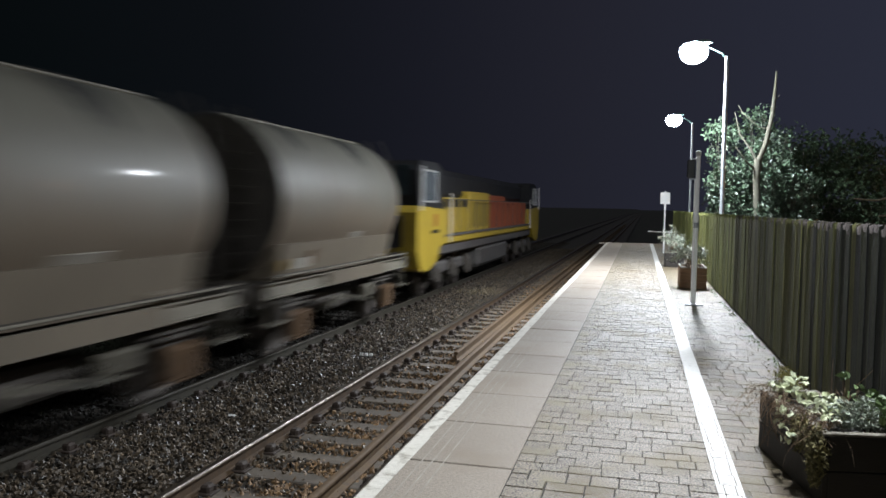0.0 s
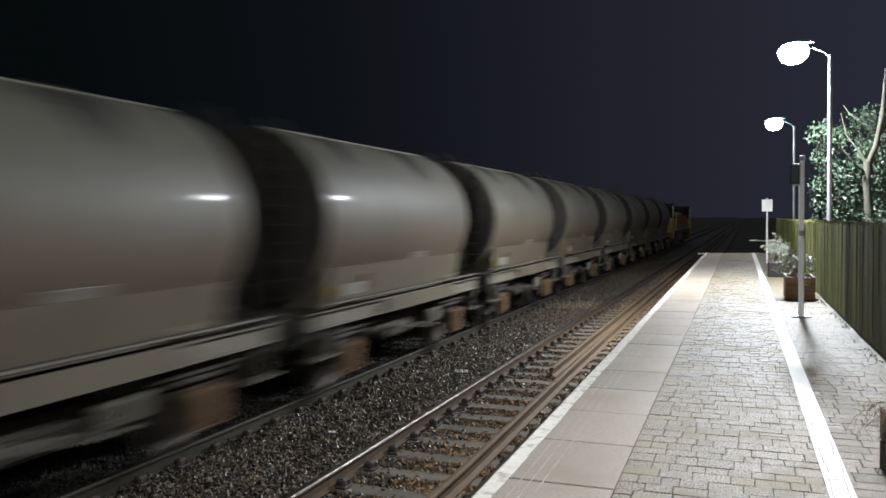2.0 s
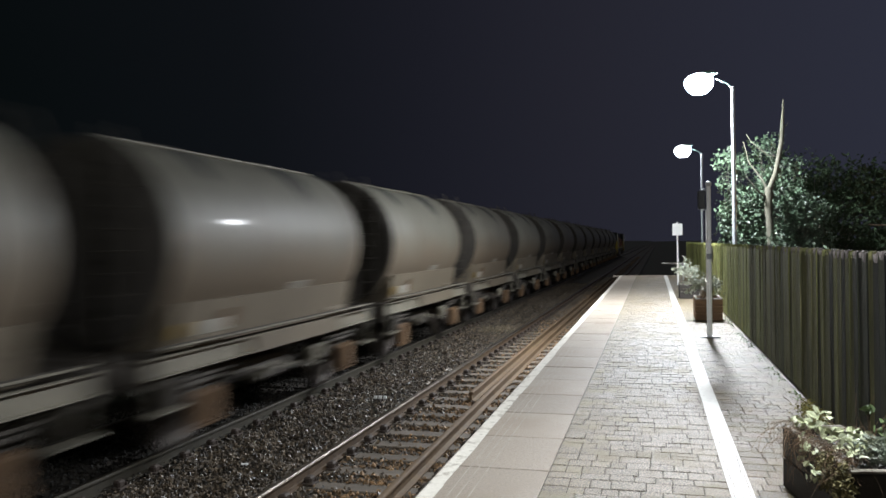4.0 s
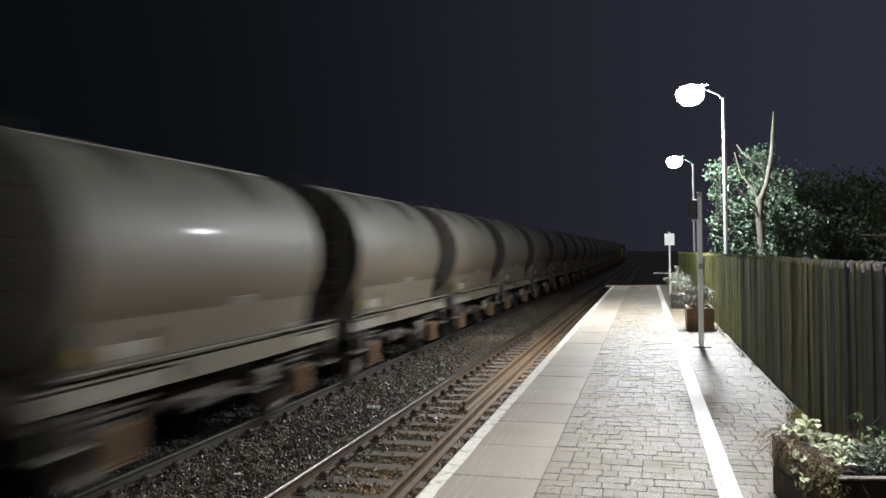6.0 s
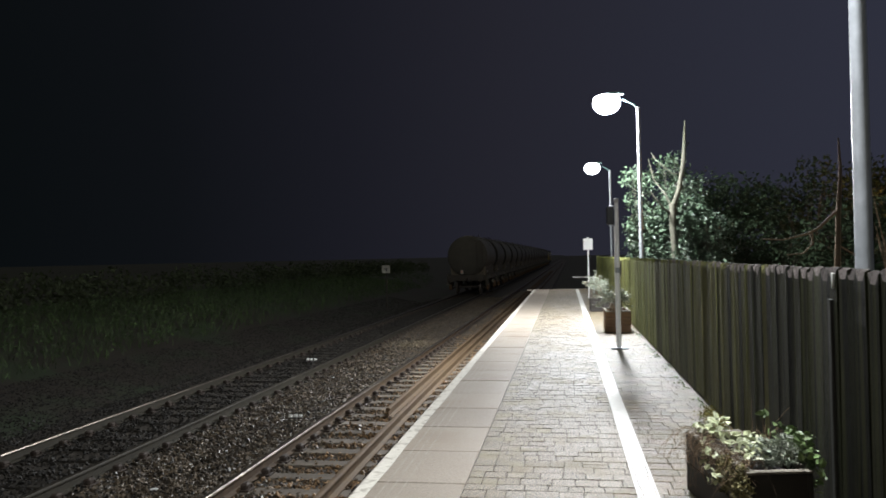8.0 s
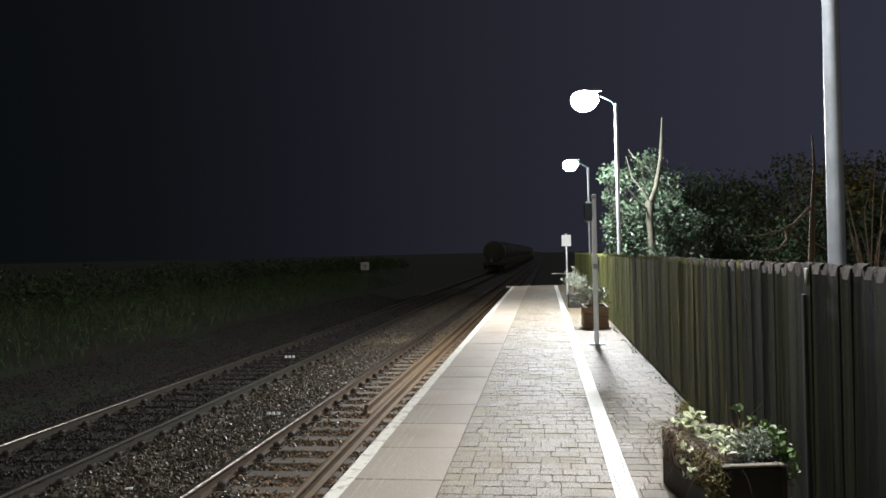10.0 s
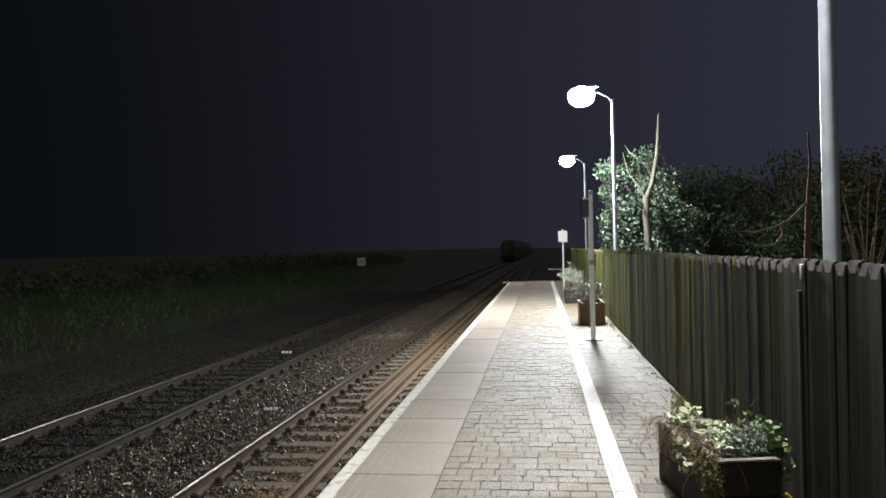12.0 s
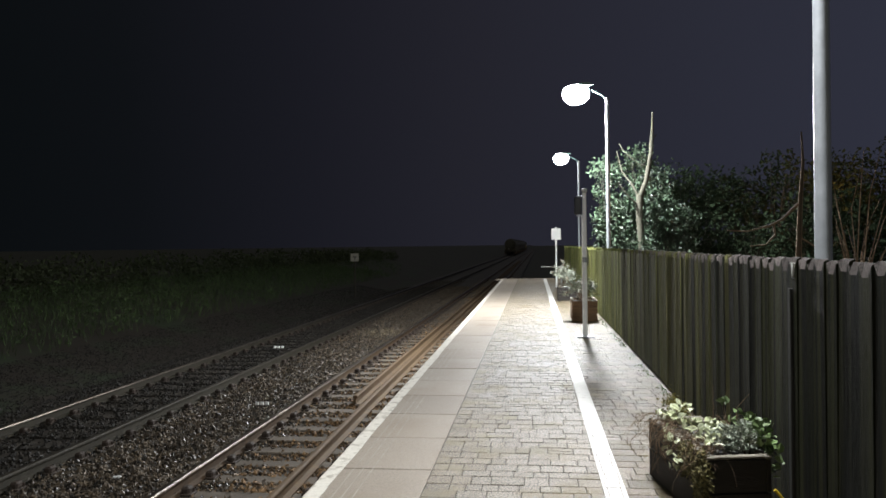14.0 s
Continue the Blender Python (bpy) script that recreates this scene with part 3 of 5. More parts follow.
# painted lines and grooves
trim = Mesh()
gr = random.Random(9)
yy = YB
while yy < END_Y:
    y1 = min(yy + 0.8, END_Y)
    a, b = EDGE + 0.002, EDGE + 0.098
    trim.add([(px(a, yy), yy, 0.0035), (px(b + gr.uniform(-.006, .006), yy), yy, 0.0035), (px(b + gr.uniform(-.006, .006), y1), y1, 0.0035), (px(a, y1), y1, 0.0035)], [(0, 1, 2, 3)])
    yy += 0.8
trim.add([(px(EDGE - 0.003, YB), YB, -0.06), (px(EDGE - 0.003, END_Y), END_Y, -0.06), (px(EDGE - 0.003, END_Y), END_Y, 0.0035), (px(EDGE - 0.003, YB), YB, 0.0035)], [(0, 1, 2, 3)])
tagged(part("trim_edge_line", trim, M_PAINT), "worn white painted line along the platform edge", "painted line", kind="structure")
ln = Mesh()
yy = YB
while yy < END_Y:
    if 3.0 < yy < 6.9:                              # paint cracked open over the joints
        y1 = yy + gr.choice((0.125, 0.14, 0.165))
        c1, c2 = LINE_X - 0.04 + gr.uniform(-.012, .012), LINE_X + 0.04 + gr.uniform(-.012, .012)
        g = 0.003 * (1 - max(0.0, yy - 5.2) / 2.2)
        for a, b, e in ((LINE_X - 0.066, c1 - g * 0.8, g * gr.random()), (c1 + g * 0.8, c2 - g * 0.8, g), (c2 + g * 0.8, LINE_X + 0.066, g * gr.random())):
            ln.add([(px(a, yy), yy + e, 0.006), (px(b, yy), yy + e, 0.006), (px(b, y1), y1 - e, 0.006), (px(a, y1), y1 - e, 0.006)], [(0, 1, 2, 3)])
        yy = y1
        continue
    y1 = min(yy + 0.21, END_Y)
    a, b = LINE_X - 0.066 + gr.uniform(-.0015, .0015), LINE_X + 0.066 + gr.uniform(-.0015, .0015)
    ln.add([(px(a, yy), yy, 0.006), (px(b, yy), yy, 0.006), (px(b, y1), y1, 0.006), (px(a, y1), y1, 0.006)], [(0, 1, 2, 3)])
    yy += 0.21
tagged(part("trim_safety_line", ln, M_LINE), "thick white painted line on the paving", "painted line", kind="structure")
grv = Mesh()
for off in (0.165, 0.225, 0.29):
    grv.add([(px(EDGE + off, YB), YB, 0.0028), (px(EDGE + off + 0.009, YB), YB, 0.0028), (px(EDGE + off + 0.009, END_Y), END_Y, 0.0028), (px(EDGE + off, END_Y), END_Y, 0.0028)], [(0, 1, 2, 3)])
tagged(part("trim_groove", grv, M_GROOVE), "narrow pale lines along the edge slabs", "painted line", kind="structure")
cap = Mesh().box((px(-0.55, END_Y) + 0.2, END_Y + 0.05, -0.03), (2.6, 0.12, 0.075), 0.01)
tagged(part("trim_end_kerb", cap, M_SLAB), "kerb across the platform end", "kerb", kind="structure")

# ---------------------------------------------------------------- land behind the fence
land = Mesh()
land.add([(px(FENCE_X + 0.1, y), y, 0.0) for y in (-12, 20, 46)] + [(3.5, y, 0.05) for y in (-12, 20, 46)] + [(14, y, 0.1) for y in (-12, 20, 46)] + [(60, y, -1.34) for y in (-12, 20, 70)],
         [(r * 3 + k, r * 3 + k + 1, r * 3 + k + 4, r * 3 + k + 3) for r in range(3) for k in range(2)])
land.add([(px(FENCE_X + 0.1, y), y, z) for y in (-12, 46) for z in (0, -1.35)], [(0, 1, 3, 2)])
land.add([(px(FENCE_X + 0.1, 46), 46, z) for z in (0, -1.35)] + [(14, 46, z) for z in (0.1, -1.35)], [(0, 1, 3, 2)])
tagged(part("ground_bank", land, M_SOIL, smooth=False), "dark earth behind the platform fence", "ground", kind="structure")


# ---------------------------------------------------------------- fence
def pale_mesh(kind, mat, lit_tip=True):
    """A pale whose top is cut back on the platform side."""
    r = random.Random(kind)
    w, h, t = 0.1242, 1.385 + r.uniform(-0.005, 0.005), 0.012
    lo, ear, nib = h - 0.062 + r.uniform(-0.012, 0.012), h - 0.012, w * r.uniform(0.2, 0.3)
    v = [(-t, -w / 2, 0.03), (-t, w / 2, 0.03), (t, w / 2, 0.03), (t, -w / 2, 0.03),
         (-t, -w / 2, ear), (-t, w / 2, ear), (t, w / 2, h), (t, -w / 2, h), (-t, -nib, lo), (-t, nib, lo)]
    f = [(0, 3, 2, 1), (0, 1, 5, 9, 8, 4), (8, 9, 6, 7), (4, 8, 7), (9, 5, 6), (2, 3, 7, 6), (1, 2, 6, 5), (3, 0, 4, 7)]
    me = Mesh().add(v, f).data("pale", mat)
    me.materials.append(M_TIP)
    # the cut facets get a lighter colour, as lamplight catches them
    for k in (2, 3, 4) if lit_tip else ():
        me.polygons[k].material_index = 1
    return me


FW = dict(rough=0.8, mix=0.2, bump=0.6, bump_scale=8, piece=0.35, stretch=(26, 26, 0.35), coords="World", spec=0.12)
# near wood is coloured almost black for shade; mid and algae-green wood step brighter
M_PALE = material("shade_dark_fence_wood", (0.018, 0.0182, 0.0178), color2=(0.0034, 0.0034, 0.0034), scale=5, stain=(0.03, 0.032, 0.016), stain_scale=0.8, stain_at=0.5, **FW)
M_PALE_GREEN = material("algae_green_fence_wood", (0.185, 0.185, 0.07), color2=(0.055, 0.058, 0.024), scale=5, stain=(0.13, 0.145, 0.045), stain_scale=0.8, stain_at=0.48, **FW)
# lamplight on the cut tops, put into their colour
M_TIP = material("lamplit_cut_wood", (0.095, 0.082, 0.077), color2=(0.045, 0.039, 0.037), scale=9, **FW)
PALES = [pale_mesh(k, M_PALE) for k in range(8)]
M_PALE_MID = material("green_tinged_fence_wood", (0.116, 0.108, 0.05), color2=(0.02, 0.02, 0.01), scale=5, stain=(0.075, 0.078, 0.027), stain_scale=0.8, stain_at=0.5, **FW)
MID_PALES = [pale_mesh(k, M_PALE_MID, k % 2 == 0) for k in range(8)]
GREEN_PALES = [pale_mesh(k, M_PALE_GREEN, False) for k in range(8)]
fence = tagged(new("fence"), "tall weather-worn wooden paling fence, coloured dark as in shade, with green algae further along", "fence")
rf = random.Random(21)
NP = 300
for i in range(NP):
    y = -3.6 + i * 0.125
    # shade-dark tone nearby, brighter algae tones further along
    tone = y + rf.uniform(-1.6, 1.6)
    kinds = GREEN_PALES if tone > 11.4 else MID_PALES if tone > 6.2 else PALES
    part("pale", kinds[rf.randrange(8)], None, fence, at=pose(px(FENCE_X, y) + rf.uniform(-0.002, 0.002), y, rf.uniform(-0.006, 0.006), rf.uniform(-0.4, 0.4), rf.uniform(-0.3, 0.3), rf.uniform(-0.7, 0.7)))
for z in (0.25, 0.72, 1.18):
    part("fence_rail", Mesh().sweep([(-0.022, -0.045), (0.022, -0.045), (0.022, 0.045), (-0.022, 0.045)], [(px(FENCE_X + 0.036, -3.66), -3.66, z), (px(FENCE_X + 0.036, 34), 34, z)]), M_PALE, fence)
for i in range(15):
    y = -2.0 + i * 2.5
    part("fence_post", Mesh().box((0, 0, 0.65), (0.09, 0.09, 1.3), 0.008), M_PALE, fence, at=pose(px(FENCE_X + 0.105, y), y, 0))


M_BATTEN = material("weathered_grey_batten", (0.075, 0.075, 0.073), color2=(0.04, 0.04, 0.039), scale=6, **FW)
part("batten", Mesh().box((px(FENCE_X - 0.022, 4.16), 4.16, 0.655), (0.018, 0.042, 1.15), 0.004), M_BATTEN, fence, "pale grey batten")
part("splinter", Mesh().add([(0, -0.018, 0.035), (0, 0.018, 0.038), (0, 0.004, -0.04), (0.01, -0.018, 0.035), (0.01, 0.018, 0.038), (0.01, 0.004, -0.04)], [(0, 1, 2), (3, 5, 4), (0, 3, 4, 1), (1, 4, 5, 2), (2, 5, 3, 0)]), M_SIGN, fence, "fresh white splinter", at=pose(px(FENCE_X - 0.026, 4.12), 4.12, 1.325))


# ---------------------------------------------------------------- lamp posts
def lamp_post(lit):
    root = tagged(new("lamp_post"), "tall grey steel lamp post with lit lantern over the platform", "lamp post", "platform lamps")
    part("pole", Mesh().tube([(0, 0, 0), (0, 0, 1.1), (0, 0, 1.14), (0, 0, 4.76)], [0.06, 0.06, 0.046, 0.04], 20), M_GALV, root, smooth=True)
    part("pole_cap", Mesh().lathe([(4.755, 0.044), (4.79, 0.04), (4.805, 0.012)], "z", 16), M_GALV, root, smooth=True)
    part("arm", Mesh().tube([(0, 0, 4.72), (-0.1, 0, 4.86), (-0.34, 0, 4.98)], [0.02, 0.018, 0.02], 10), M_LANTERN, root, smooth=True)
    tilt = pose(-0.70, 0, 4.97, 0, -5, 0)
    h = Mesh().lathe([(0.095, 0.15), (0.12, 0.14), (0.165, 0.1), (0.18, 0.02)], "z", 24)
    h.v = [tuple(tilt @ Vector((a * 1.7 + 0.16, b, c))) for a, b, c in h.v]
    part("housing", h, M_LANTERN, root, "teal-grey lantern housing", smooth=True)
    bowl = Mesh().lathe([(0.15, 0.06), (0.125, 0.14), (0.06, 0.195), (-0.03, 0.212), (-0.13, 0.2), (-0.22, 0.165), (-0.29, 0.1), (-0.31, 0.03)], "z", 24)
    bowl.v = [tuple(tilt @ Vector((a * 1.46, b, c))) for a, b, c in bowl.v]
    bw = part("bowl", bowl, lit, root, "glowing white lamp bowl", smooth=True)
    bw.visible_shadow = False
    return root


for ly, lx, lit in zip(LAMP_YS, (1.602, 1.72, 1.85), (M_LAMP_DIM, M_LAMP, M_LAMP_DIM)):
    lamp_post(lit).matrix_basis = pose(px(lx, ly), ly, 0)

# ---------------------------------------------------------------- pole with speaker, signs
pole = tagged(new("camera_pole"), "slim white pole with a small dark box near its top", "pole")
pole.matrix_basis = pose(0.732, 12.316, 0)
part("shaft", Mesh().tube([(0, 0, 0), (0, 0, 1.9), (0, 0, 2.28)], [0.033, 0.032, 0.031], 16), M_SIGN, pole, "white painted shaft", smooth=True)
part("cap", Mesh().lathe([(2.27, 0.031), (2.28, 0.042), (2.33, 0.042), (2.345, 0.02)], "z", 16), M_GREYPAINT, pole, "pale rounded cap", smooth=True)
part("base_plate", Mesh().box((0, 0, 0.013), (0.26, 0.22, 0.02), 0.004), M_GALV, pole, "pale square base plate")
sb = part("speaker_box", Mesh().box((-0.10, 0.02, 2.07), (0.11, 0.1, 0.27), 0.012), M_BLACK, pole, "small black box")
for z in (1.92, 2.22):
    part("bracket", Mesh().tube([(0, 0, z), (-0.12, 0.02, z)], 0.012, 8), M_GALV, pole)
part("collar", Mesh().lathe([(1.18, 0.038), (1.26, 0.038)], "z", 16), M_GALV, pole)
part("conduit", Mesh().tube([(-0.038, 0.01, 0.02), (-0.04, 0.01, 1.92)], 0.008, 8), M_SIGN, pole)

sign = tagged(new("platform_sign"), "small white rectangular sign on a white post", "sign")
sign.matrix_basis = pose(0.6, 26.4, 0)
part("post", Mesh().tube([(0, 0.03, 0), (0, 0.03, 2.05)], 0.03, 12), M_SIGN, sign, smooth=True)
part("plate", Mesh().box((0, -0.012, 1.81), (0.31, 0.02, 0.38), 0.006), M_SIGN, sign, "white sign plate")
rail = tagged(new("end_barrier"), "low pale barrier beside the platform end", "barrier")
rail.matrix_basis = pose(0.45, 29.5, 0)
part("crossbar", Mesh().tube([(-0.35, 0, 0.62), (0.5, 0, 0.6)], 0.025, 8), M_GREYPAINT, rail)
part("barrier_post", Mesh().tube([(0.4, 0, 0), (0.4, 0, 0.66)], 0.03, 8), M_GREYPAINT, rail)

speed = tagged(new("lineside_sign"), "small square white lineside sign on a dark post", "sign")
speed.matrix_basis = pose(-9.5, 39.4, -1.2)
part("post", Mesh().tube([(0, 0.03, 0), (0, 0.03, 2.35)], 0.035, 10), M_FRAME, speed)
part("plate", Mesh().box((0, -0.02, 2.11), (0.44, 0.02, 0.42), 0.008), M_PLATE, speed, "white square plate")
part("mark", Mesh().box((0.0, -0.035, 2.14), (0.2, 0.006, 0.05), 0.0).box((0.02, -0.035, 2.05), (0.05, 0.006, 0.12), 0.0), M_BAR, speed, "dark marking")


# ---------------------------------------------------------------- planters
def planter(name, size, boards, mat, label):
    root = tagged(new(name), label, "planter", "platform planters")
    sx, sy, sz = size
    bh = sz / boards
    for b in range(boards):
        z = bh * (b + 0.5)
        for sgn in (-1, 1):
            part("side_board", Mesh().box((sgn * (sx / 2 - 0.014), 0, z), (0.028, sy, bh - 0.006), 0.004), mat, root)
            part("end_board", Mesh().box((0, sgn * (sy / 2 - 0.014), z), (sx - 0.058, 0.028, bh - 0.006), 0.004), mat, root)
    for sgn in (-1, 1):
        part("rim", Mesh().box((sgn * (sx / 2 - 0.02), 0, sz + 0.008), (0.04, sy + 0.012, 0.014), 0.003), M_RIM, root)
        part("rim", Mesh().box((0, sgn * (sy / 2 - 0.02), sz + 0.008), (sx - 0.08, 0.04, 0.014), 0.003), M_RIM, root)
    part("soil", Mesh().box((0, 0, sz - 0.06), (sx - 0.07, sy - 0.07, 0.05), 0.0), M_SOIL, root, "dark potting soil")
    return root


near_planter = planter("planter", (0.335, 0.935, 0.352), 2, M_PLANTER, "dark wooden planter with pale trailing leaves beside the fence")
near_planter.matrix_basis = pose(0.942, 4.571, 0.004, 0, 0, 10.3)
mid_planter = planter("planter", (0.47, 0.9, 0.385), 3, M_PLANTER2, "brown boarded wooden planter with a straggling shrub")
mid_planter.matrix_basis = pose(0.865, 15.25, 0.004)
far_planter = planter("planter", (0.47, 0.9, 0.36), 3, M_PLANTER, "dark wooden planter with a grey-green shrub")
far_planter.matrix_basis = pose(0.72, 20.6, 0.004)


def clump_points(rng, n, c, r, flat=0.6):
    p = rng.normal(size=(n, 3))
    p /= np.linalg.norm(p, axis=1)[:, None]
    p *= rng.uniform(0.3, 1, (n, 1)) ** 0.6 * np.asarray(r)
    return p + np.asarray(c)


def stems(m, rng, n, foot, reach, rise, rad=0.0016):
    for _ in range(n):
        a = rng.uniform(0, 2 * math.pi)
        k = rng.uniform(0.3, 1)
        tip = (foot[0] + math.cos(a) * reach * k, foot[1] + math.sin(a) * reach * k, foot[2] + rise * rng.uniform(0.5, 1.1))
        mid = (foot[0] + math.cos(a) * reach * k * 0.35, foot[1] + math.sin(a) * reach * k * 0.35, foot[2] + rise * 0.6)
        m.tube([foot, mid, tip], [rad, rad * 0.8, rad * 0.4], 5, caps=False)


def near_planting():
    rng = np.random.default_rng(8)
    root = tagged(new("trailing_plant"), "straggling plant with pale ivy-like leaves in the dark planter", "plant")
    c = np.concatenate([clump_points(rng, 60, (0.84, 4.9, 0.43), (0.12, 0.2, 0.07)), clump_points(rng, 150, (0.95, 4.48, 0.41), (0.13, 0.27, 0.05)), clump_points(rng, 30, (0.76, 4.5, 0.31), (0.05, 0.3, 0.13))])
    part("leaves", leaves("leaves", c, 0.031, M_LEAF_A, 1.3, rng, 1.5), None, root, "pale yellow-green leaves")
    m = Mesh()
    for _ in range(240):
        u = rng.uniform(0, 1)
        p = np.array((0.89 - 0.16 * u + rng.normal(0, 0.035), 4.12 + 0.8 * u, 0.40 + rng.normal(0, 0.01)))
        line, v = [tuple(p)], np.array((-0.011, rng.normal(0, 0.008), rng.uniform(0.0, 0.012)))
        for k in range(int(rng.integers(6, 12))):
            v = v * 0.8 + rng.normal(0, 0.007, 3) + np.array((-0.002 if k < 3 else 0.0025, 0, -0.006))
            p = p + v
            p[2] = max(p[2], 0.03)
            line.append(tuple(p))
        m.tube(line, [0.0013 - 0.00006 * q for q in range(len(line))], 4, caps=False)
    hang = np.concatenate([clump_points(rng, 900, (0.845, 4.13, 0.24), (0.05, 0.09, 0.17)), clump_points(rng, 350, (0.80, 4.3, 0.3), (0.05, 0.1, 0.1))])
    part("hanging_growth", leaves("hanging_growth", hang, 0.0115, M_OLIVE, 0.2, rng, 3.2), None, root, "olive-brown hanging growth")
    tagged(part("dead_growth", m, M_DRY, root, "brown dead trailing stems"), kind="stuff")
    s2 = Mesh()
    for y in (4.3, 4.55, 4.8):
        stems(s2, rng, 14, (0.93, y, 0.33), 0.18, 0.13)
    tagged(part("stem_tangle", s2, M_DRY, root), kind="stuff")
    gq = tagged(new("leafy_plant"), "bushy green plant with lobed leaves in the dark planter", "plant")
    c = np.concatenate([clump_points(rng, 60, (1.16, 4.5, 0.45), (0.07, 0.26, 0.07)), clump_points(rng, 55, (1.17, 4.26, 0.45), (0.08, 0.12, 0.09)), clump_points(rng, 40, (1.22, 4.22, 0.35), (0.05, 0.1, 0.12)), clump_points(rng, 6, (1.06, 4.6, 0.56), (0.03, 0.03, 0.012))])
    part("leaves", leaves("leaves", c, 0.033, M_LEAF_B, 0.8, rng, 1.4), None, gq, "mid-green leaves")
    s3 = Mesh()
    for y in (4.3, 4.5, 4.75):
        stems(s3, rng, 16, (1.1, y, 0.33), 0.13, 0.15)
    s3.tube([(1.08, 4.6, 0.33), (1.065, 4.6, 0.46), (1.06, 4.6, 0.56)], [0.003, 0.0025, 0.002], 5, caps=False)
    tagged(part("stem_tangle", s3, M_DRY, gq), kind="stuff")
    h = tagged(new("grey_shrub"), "low feathery grey-green plant in the dark planter", "plant")
    c = np.concatenate([clump_points(rng, 600, (1.01, 4.36, 0.405), (0.08, 0.16, 0.07)), clump_points(rng, 450, (1.1, 4.3, 0.43), (0.07, 0.14, 0.09))])
    part("leaves", leaves("leaves", c, 0.011, M_LEAF_C, 0.6, rng, 3.0), None, h)
    t = Mesh()
    for k in range(3):
        x, y = 0.95 + rng.normal(0, .12), 4.75 + rng.normal(0, .22)
        t.tube([(x, y, 0.33), (x + rng.normal(0, .03), y, 0.52), (x + rng.normal(0, .06), y + rng.normal(0, .05), 0.62)], [0.0015, 0.0013, 0.001], 4, caps=False)
    tagged(part("stem_tangle", t, M_DRY, h), kind="stuff")


near_planting()


def straggly(at, width, height, n, mat, seed, label):
    rng = np.random.default_rng(seed)
    root = tagged(new("planter_shrub"), label, "plant")
    m = Mesh()
    x, y, z = at
    cs = []
    for _ in range(60):
        a, k = rng.uniform(0, 2 * math.pi), rng.uniform(0.15, 1)
        tip = np.array((x - 0.1 + math.cos(a) * width * k, y + math.sin(a) * width * 1.3 * k, z + height * rng.uniform(0.35, 1.1) * (1.1 - 0.5 * k)))
        mid = np.array((x + math.cos(a) * width * k * 0.4, y + math.sin(a) * width * k * 0.5, z + height * 0.5))
        m.tube([(x + rng.normal(0, .08), y + rng.normal(0, .15), z), mid, tip], [0.006, 0.005, 0.002], 4, caps=False)
        for q in np.linspace(0.2, 1, max(2, n // 60)):
            cs.append(mid * (1 - q) + tip * q + rng.normal(0, 0.03, 3))
    tagged(part("stem_tangle", m, M_DRY, root), kind="stuff")
    part("leaves", leaves("leaves", np.array(cs), 0.024, mat, 0.4, rng, 2.2), None, root)


straggly((0.85, 15.2, 0.33), 0.42, 0.55, 900, M_LEAF_C, 4, "straggling grey-brown shrub in the brown planter")
straggly((0.72, 20.6, 0.31), 0.4, 0.7, 900, M_LEAF_C, 6, "bushy grey-green shrub in the far planter")
hose = Mesh().tube([(1.27, 4.13, 0.02), (1.25, 4.10, 0.14), (1.20, 4.09, 0.2), (1.19, 4.09, 0.21)], 0.008, 8)
tagged(part("yellow_strap", hose, M_YELLOWHOSE, smooth=True), "thin yellow plastic strap beside the planter", "strap")


wr = np.random.default_rng(60)
wy = wr.uniform(5.6, 22, 900)
wc = np.stack([px(FENCE_X - 0.05, wy) - np.abs(wr.normal(0, 0.05, 900)), wy, wr.uniform(0.004, 0.05, 900)], 1)
wc = wc[np.sin(wy * 2.3) + np.sin(wy * 5.1) > -0.4]
tagged(new("moss_and_weeds", leaves("moss_and_weeds", wc, 0.014, M_LEAF_B, 1.2, wr, 1.8)), "moss and small weeds along the foot of the fence", "weeds", kind="stuff")
mc = np.stack([px(FENCE_X - 0.04, 7.0) - np.abs(wr.normal(0, 0.07, 700)), wr.normal(7.0, 0.3, 700), np.abs(wr.normal(0, 0.05, 700)) + 0.004], 1)
mc[:, 2] *= np.clip(1.2 - (FENCE_X - mc[:, 0]) * 4, 0.1, 1)
tagged(new("moss_patch", leaves("moss_patch", mc, 0.011, M_MOSS, 0.8, wr, 2.2)), "yellow-green moss heaped against the foot of the fence", "moss", kind="stuff")
tagged(part("fence_notice", Mesh().box((px(FENCE_X - 0.03, 19.0), 19.0, 1.12), (0.012, 0.16, 0.36), 0.003), M_BLACK), "narrow dark notice fixed on the fence", "notice")

